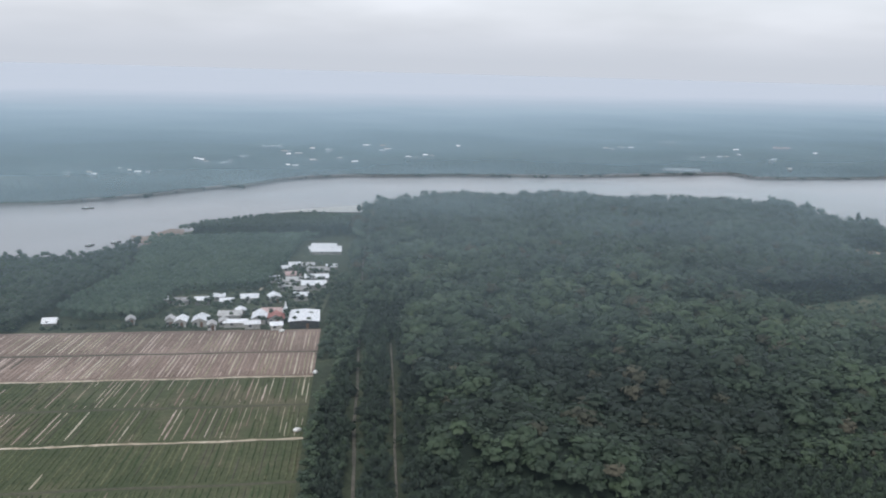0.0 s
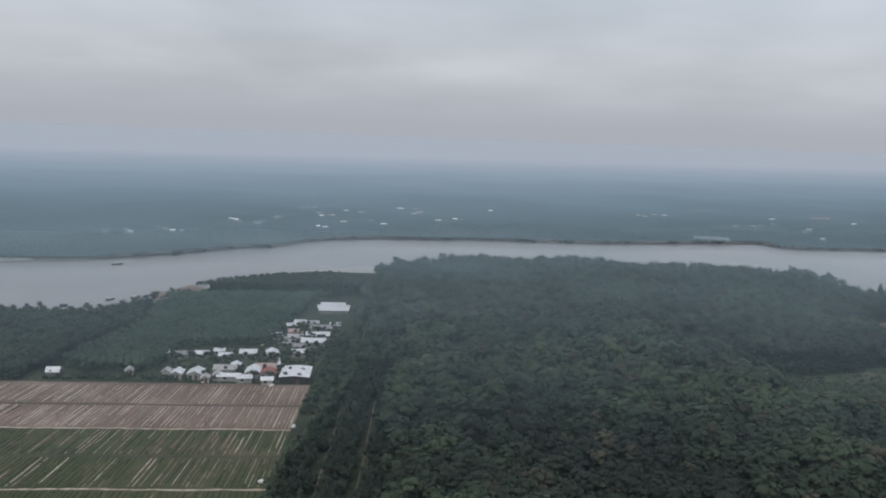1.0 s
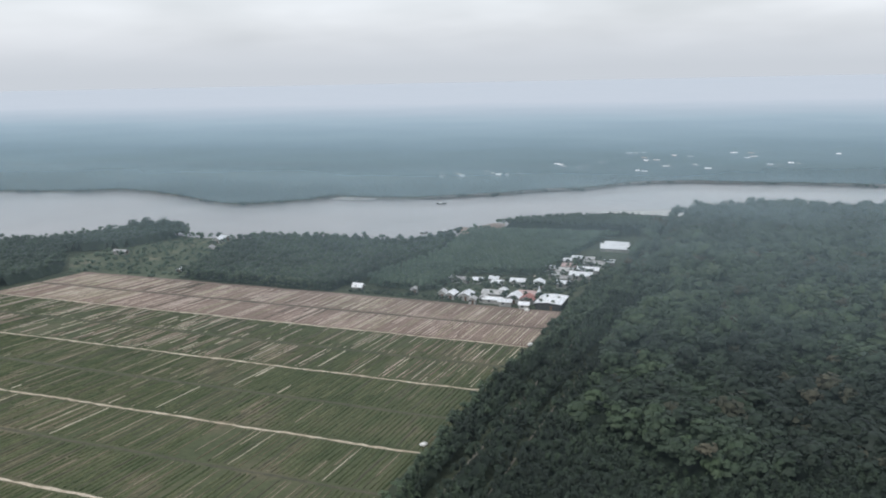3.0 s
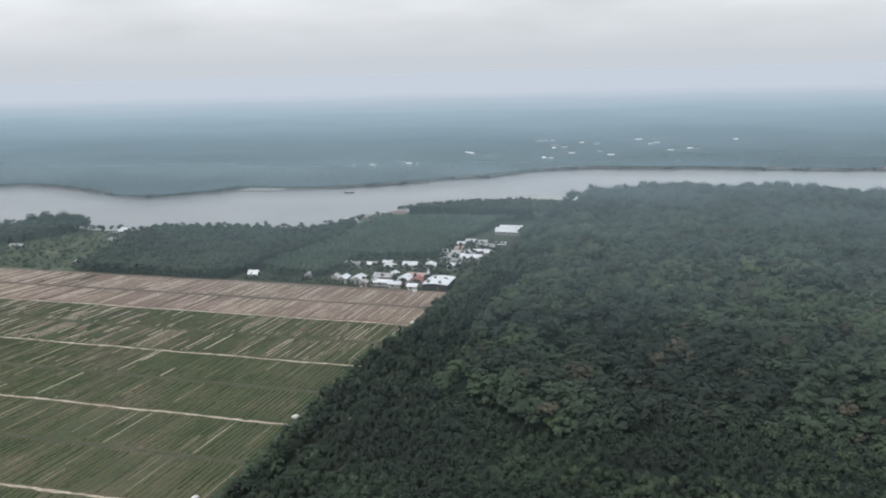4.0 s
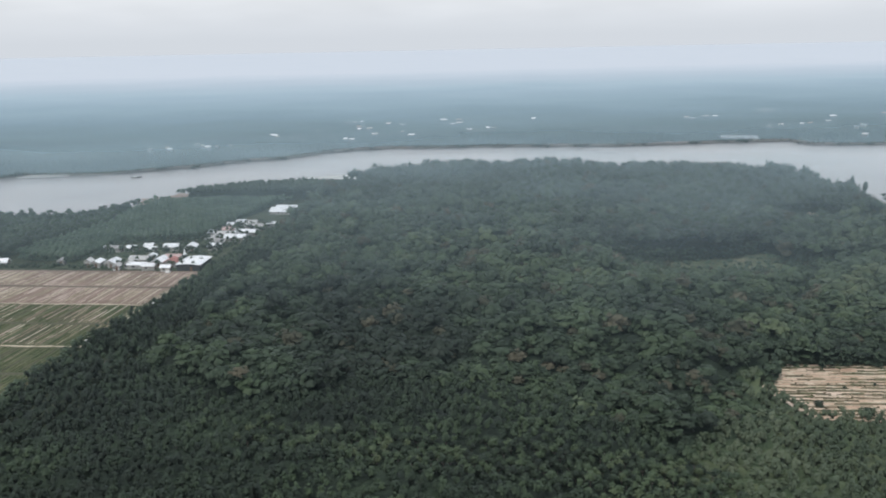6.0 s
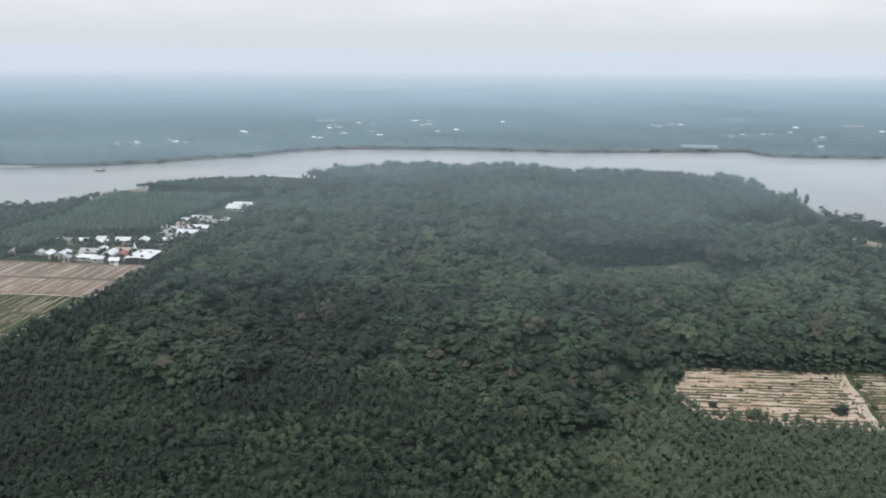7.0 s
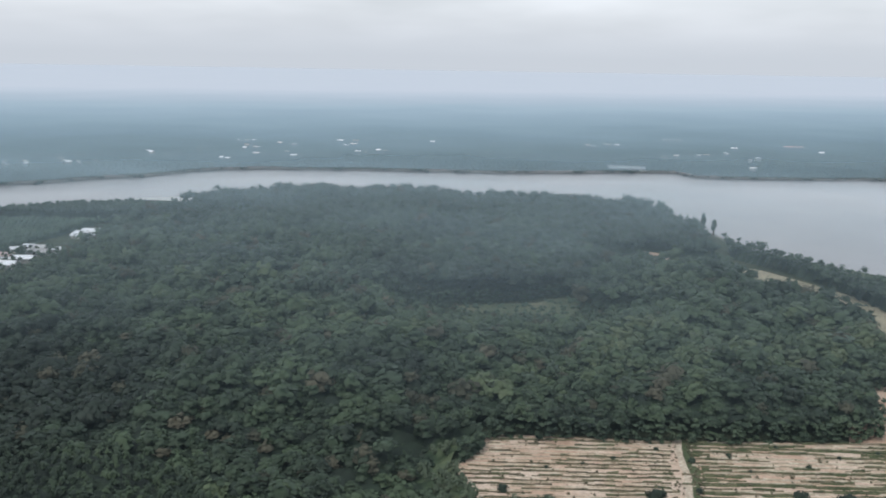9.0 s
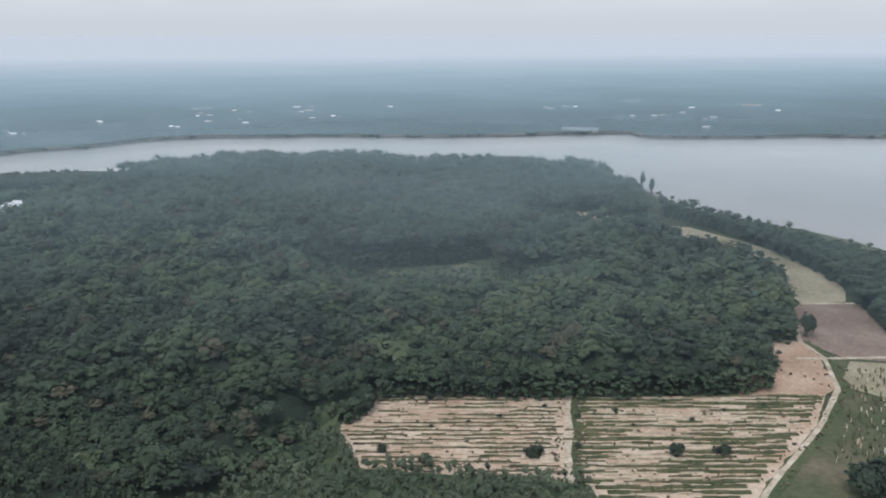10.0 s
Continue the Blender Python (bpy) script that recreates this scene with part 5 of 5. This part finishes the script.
for k, (x, y, turn, w, d) in enumerate(((-83.3, 310.7, 100, 2.6, 3.6), (-75.3, 283.6, 13, 2.6, 3.4), (-72.4, 294.7, 20, 3.0, 3.6), (-66.1, 281.7, 103, 2.4, 4.6), (-58.6, 280.8, 103, 2.2, 3.4), (-78.1, 280, 13, 2.4, 2.8), (-65, 357.7, 100, 2.8, 4.2), (-50.2, 355.7, 100, 3.0, 4.0), (-67.2, 351.9, 110, 2.6, 3.6), (-57.3, 321.5, 95, 3.0, 4.4), (-69.1, 335.9, 100, 2.4, 3.4), (-100.3, 306.2, 90, 2.6, 3.4), (-79.5, 305.5, 100, 2.8, 4.2), (-103.8, 283.2, 20, 2.4, 2.8))):
    house(x, y, turn, w, d, 1.8, 0.7, (M_ROOF_WHITE, M_ROOF_GREY, M_ROOF_WHITE, M_ROOF_WHITE)[k % 4], (WHITE, GREY, WHITE, WHITE)[k % 4])
house(-127.5, 281, 100, 2.8, 3.8, 1.1, 1.1, M_ROOF_WHITE, "field hut with a white tin roof", name="hut")
house(-117.9, 413.7, 60, 2.6, 4.0, 1.7, 0.6, M_ROOF_GREY, "riverside shack with a grey roof", name="shack")

house(-240.9, 328.2, 20, 4.0, 5.5, 2.0, 1.0, M_ROOF_WHITE, "white-roofed house among trees by the river")
house(-229.9, 313.1, 70, 3.4, 4.6, 1.8, 0.8, M_ROOF_GREY, "grey-roofed house among trees by the river")
house(-242.4, 334, 80, 3.4, 4.6, 1.8, 0.8, M_ROOF_WHITE, "white-roofed house among trees by the river")
house(-266, 289.6, 100, 2.6, 6.5, 1.7, 0.6, M_ROOF_GREY, "long low shed in the riverside grass", name="shed")
house(-212.1, 272.6, 20, 2.0, 2.4, 1.7, 0.7, M_ROOF_WHITE, "tiny white hut at the field's edge", name="hut")
house(-91.4, 282.4, 10, 2.4, 3.0, 2.4, 0.8, M_ROOF_GREY, "narrow grey shack at the field's edge", name="shack")


# ================= the opposite bank =================
def far_houses():
    spots = [(-252, 590), (-239, 594), (-233, 587), (-227, 618), (-217, 608), (-209, 601), (-204, 606), (-192, 683), (-186, 677), (-180, 667), (-167, 668), (-165, 681), (-162, 711), (-159, 789), (-153, 791), (-147, 794), (-135, 749), (-133, 759), (-128, 728), (-121, 736), (-109, 702), (-103, 692), (-117, 657), (-111, 655), (-115, 776), (-100, 772), (-84, 711), (-70, 688), (-70, 815), (-55, 816), (-50, 835), (-49, 787), (-53, 776), (-29, 731), (-22, 729), (-15, 745), (-9, 743), (16, 829), (106, 839), (160, 845), (165, 836), (178, 857), (187, 855), (224, 776), (234, 780), (253, 790), (260, 793), (293, 860), (279, 813), (292, 771), (301, 786), (283, 710), (365, 843)]
    for k, (x, y) in enumerate(spots):
        s = math.hypot(x - 5, y - 30) / 700
        w, d = rng.uniform(1.8, 3.0) * s, rng.uniform(2.4, 5.2) * s
        roof, word = ((M_ROOF_WHITE, "white"), (M_ROOF_GREY, "grey"))[k % 5 in (1, 4)]
        house(x, y, rng.uniform(60, 120), w, d, rng.uniform(1.9, 2.8), 0.6 + 0.3 * s, roof, "distant house with a " + word + " roof across the river", "houses across the river", detail=False)
        if k % 3 == 0:
            house(x + rng.uniform(-7, 7), y + rng.uniform(9, 16), rng.uniform(60, 120), w * 0.8, d * 0.6, 1.8, 0.6, M_ROOF_GREY, "distant house with a grey roof across the river", "houses across the river", detail=False)
    house(352, 892, 92, 9, 18, 2.0, 1.2, M_ROOF_PINK, "long distant building with a faded red roof", "houses across the river", detail=False, name="long_building")
    house(190, 697, 90, 17, 27, 1.7, 1.0, M_ROOF_GREY, "long pale building on the far bank", "houses across the river", detail=False, name="long_building")
    house(243, 927, 95, 8, 18, 2.0, 1.0, M_ROOF_GREY, "long distant grey-roofed building", "houses across the river", detail=False, name="long_building")


far_houses()


# ================= small things =================
def sack(x, y, turn):
    bm = bmesh.new()
    bmesh.ops.create_uvsphere(bm, u_segments=10, v_segments=6, radius=0.5)
    for v in bm.verts:
        v.co = Vector((v.co.x * 1.9 * (1 + 0.15 * math.sin(5 * v.co.y)), v.co.y * 1.2, max(v.co.z * 1.1, -0.38) + 0.38))
    me = bpy.data.meshes.new("sack")
    bm.to_mesh(me)
    bm.free()
    me.materials.append(M_SACK)
    ob = new("sack", me)
    ob.matrix_basis = pose(x, y, 0.08, 0, 0, turn)
    tagged(ob, "white woven sack lying beside the field path", "sack", "sacks by the field")


for x, y, turn in ((-41.2, 209.2, 20), (-41.9, 244.6, 70), (-38, 170.5, 40), (-31.5, 167.6, 10), (-30.5, 166.6, 80), (-28.6, 144.5, 20), (-35.9, 131.6, 60), (-92.5, 285.1, 0), (-56.5, 278.3, 30)):
    sack(x, y, turn)


def boat(x, y, turn, length, label):
    root = new("boat")
    bm = bmesh.new()
    rings = []
    for k in range(9):
        s = k / 8 * 2 - 1
        w = length * 0.13 * (1 - abs(s) ** 2.4) + 0.04
        lift = 0.25 * s * s
        rings.append([bm.verts.new((s * length / 2, yy * w, zz + lift)) for yy, zz in ((-1, 0.55), (-0.75, 0.0), (0.75, 0.0), (1, 0.55), (0.85, 0.52), (0.6, 0.12), (-0.6, 0.12), (-0.85, 0.52))])
    for a, b in zip(rings[:-1], rings[1:]):
        for k in range(8):
            bm.faces.new((a[k], b[k], b[(k + 1) % 8], a[(k + 1) % 8]))
    bm.faces.new(rings[0])
    bm.faces.new(rings[-1][::-1])
    bmesh.ops.recalc_face_normals(bm, faces=bm.faces)
    part("hull", bm, M_HULL, root)
    bm = bmesh.new()
    add_box(bm, -length * 0.1, 0, 0.75, length * 0.3, length * 0.17, 0.7, 0.08)
    part("canopy", bm, M_ROOF_GREY, root)
    root.matrix_basis = pose(x, y, -0.78, 0, 0, turn)
    tagged(root, label, "boat", "river boats")


boat(-194.6, 479.1, 30, 6.5, "small dark wooden boat on the river")
boat(-158.8, 390.8, 50, 4.5, "small dark wooden boat moored by the bank")
boat(-150.1, 397.8, 60, 5.5, "covered wooden boat moored by the bank")
boat(-145.2, 405.6, 70, 5.0, "covered wooden boat moored by the bank")
flat_patch("sandbar", [(-273.6, 468.8), (-271.3, 481.6), (-253.2, 487.9), (-243.3, 481.8), (-245.8, 475.2), (-266.5, 469.5)], -0.4, M_PALE_SAND, "low pale sandbar at the river's edge", "sandbar")


# ================= garden trees round the houses =================
def garden_trees():
    q = scatter([(-45.7, 283.5), (-46.5, 349.8), (-56.1, 362.1), (-67.3, 346.8), (-72, 324.1), (-101.3, 318.8), (-99.2, 297.8), (-122.2, 280.8), (-70.4, 281.4)], 2.9, 9)
    spots = [(o.location.x, o.location.y) for o in scene.objects if o.parent is None and o.name.split(".")[0] in ("house", "hall", "barn", "shack")]
    d = np.array([min(math.hypot(x - a, y - b) for a, b in spots) for x, y in q])
    q = q[(d > 2.7) & (rng.random(len(q)) < 0.9)]
    plant("garden_trees", q, rng.uniform(0.9, 1.6, len(q)), rng.uniform(2.4, 4.2, len(q)), MID_SHAPES, M_FOREST, "small dark garden trees between village houses", "trees")
    q = scatter([(-43.2, 255.8), (-35, 254.6), (-32.9, 295.1), (-40.3, 341.4), (-46.5, 349.8), (-44.4, 297.1), (-43.2, 279.2)], 2.1, 12)
    plant("lane_bushes", q, rng.uniform(1.1, 1.7, len(q)), rng.uniform(1.8, 3.4, len(q)), MID_SHAPES, LEAF_HAZE_STEPS[1], "low dark bushes between village and wood", "bushes")
    q = scatter([(-126.9, 277.9), (-81.4, 283), (-83.6, 280.3), (-128, 274.5)], 1.8, 13)
    plant("field_hedge", q, rng.uniform(0.7, 1.2, len(q)), rng.uniform(0.9, 1.9, len(q)), MID_SHAPES, LEAF_HAZE_STEPS[1], "low dark hedge between field and village", "bushes")
    q = scatter([(-279.9, 275.4), (-259.9, 256.3), (-208.1, 262.5), (-223.2, 308.8), (-230.6, 337.5), (-261.4, 332.7), (-274.6, 296.4)], 3.2, 10)
    q = q[rng.random(len(q)) < 0.6]
    plant("meadow_bushes", q, rng.uniform(0.7, 1.7, len(q)), rng.uniform(1.0, 3.2, len(q)), MID_SHAPES, M_PLANT, "scattered green bushes in the riverside meadow", "bushes")


garden_trees()


def shrine(x, y):
    """A small white shrine with a pointed tiered roof."""
    root = new("shrine")
    bm = bmesh.new()
    add_box(bm, 0, 0, 1.0, 1.8, 1.8, 2.0, 0.06)
    part("wall", bm, M_SACK, root)
    bm = bmesh.new()
    for z, r, h in ((2.5, 1.6, 1.0), (3.4, 0.95, 1.2), (4.5, 0.4, 1.6)):
        bmesh.ops.create_cone(bm, cap_ends=True, segments=8, radius1=r, radius2=r * 0.25, depth=h, matrix=Matrix.Translation((0, 0, z)))
    part("roof", bm, M_ROOF_WHITE, root)
    root.matrix_basis = pose(x, y, 0)
    tagged(root, "small white shrine with a pointed roof", "shrine")


shrine(-57.8, 293.4)
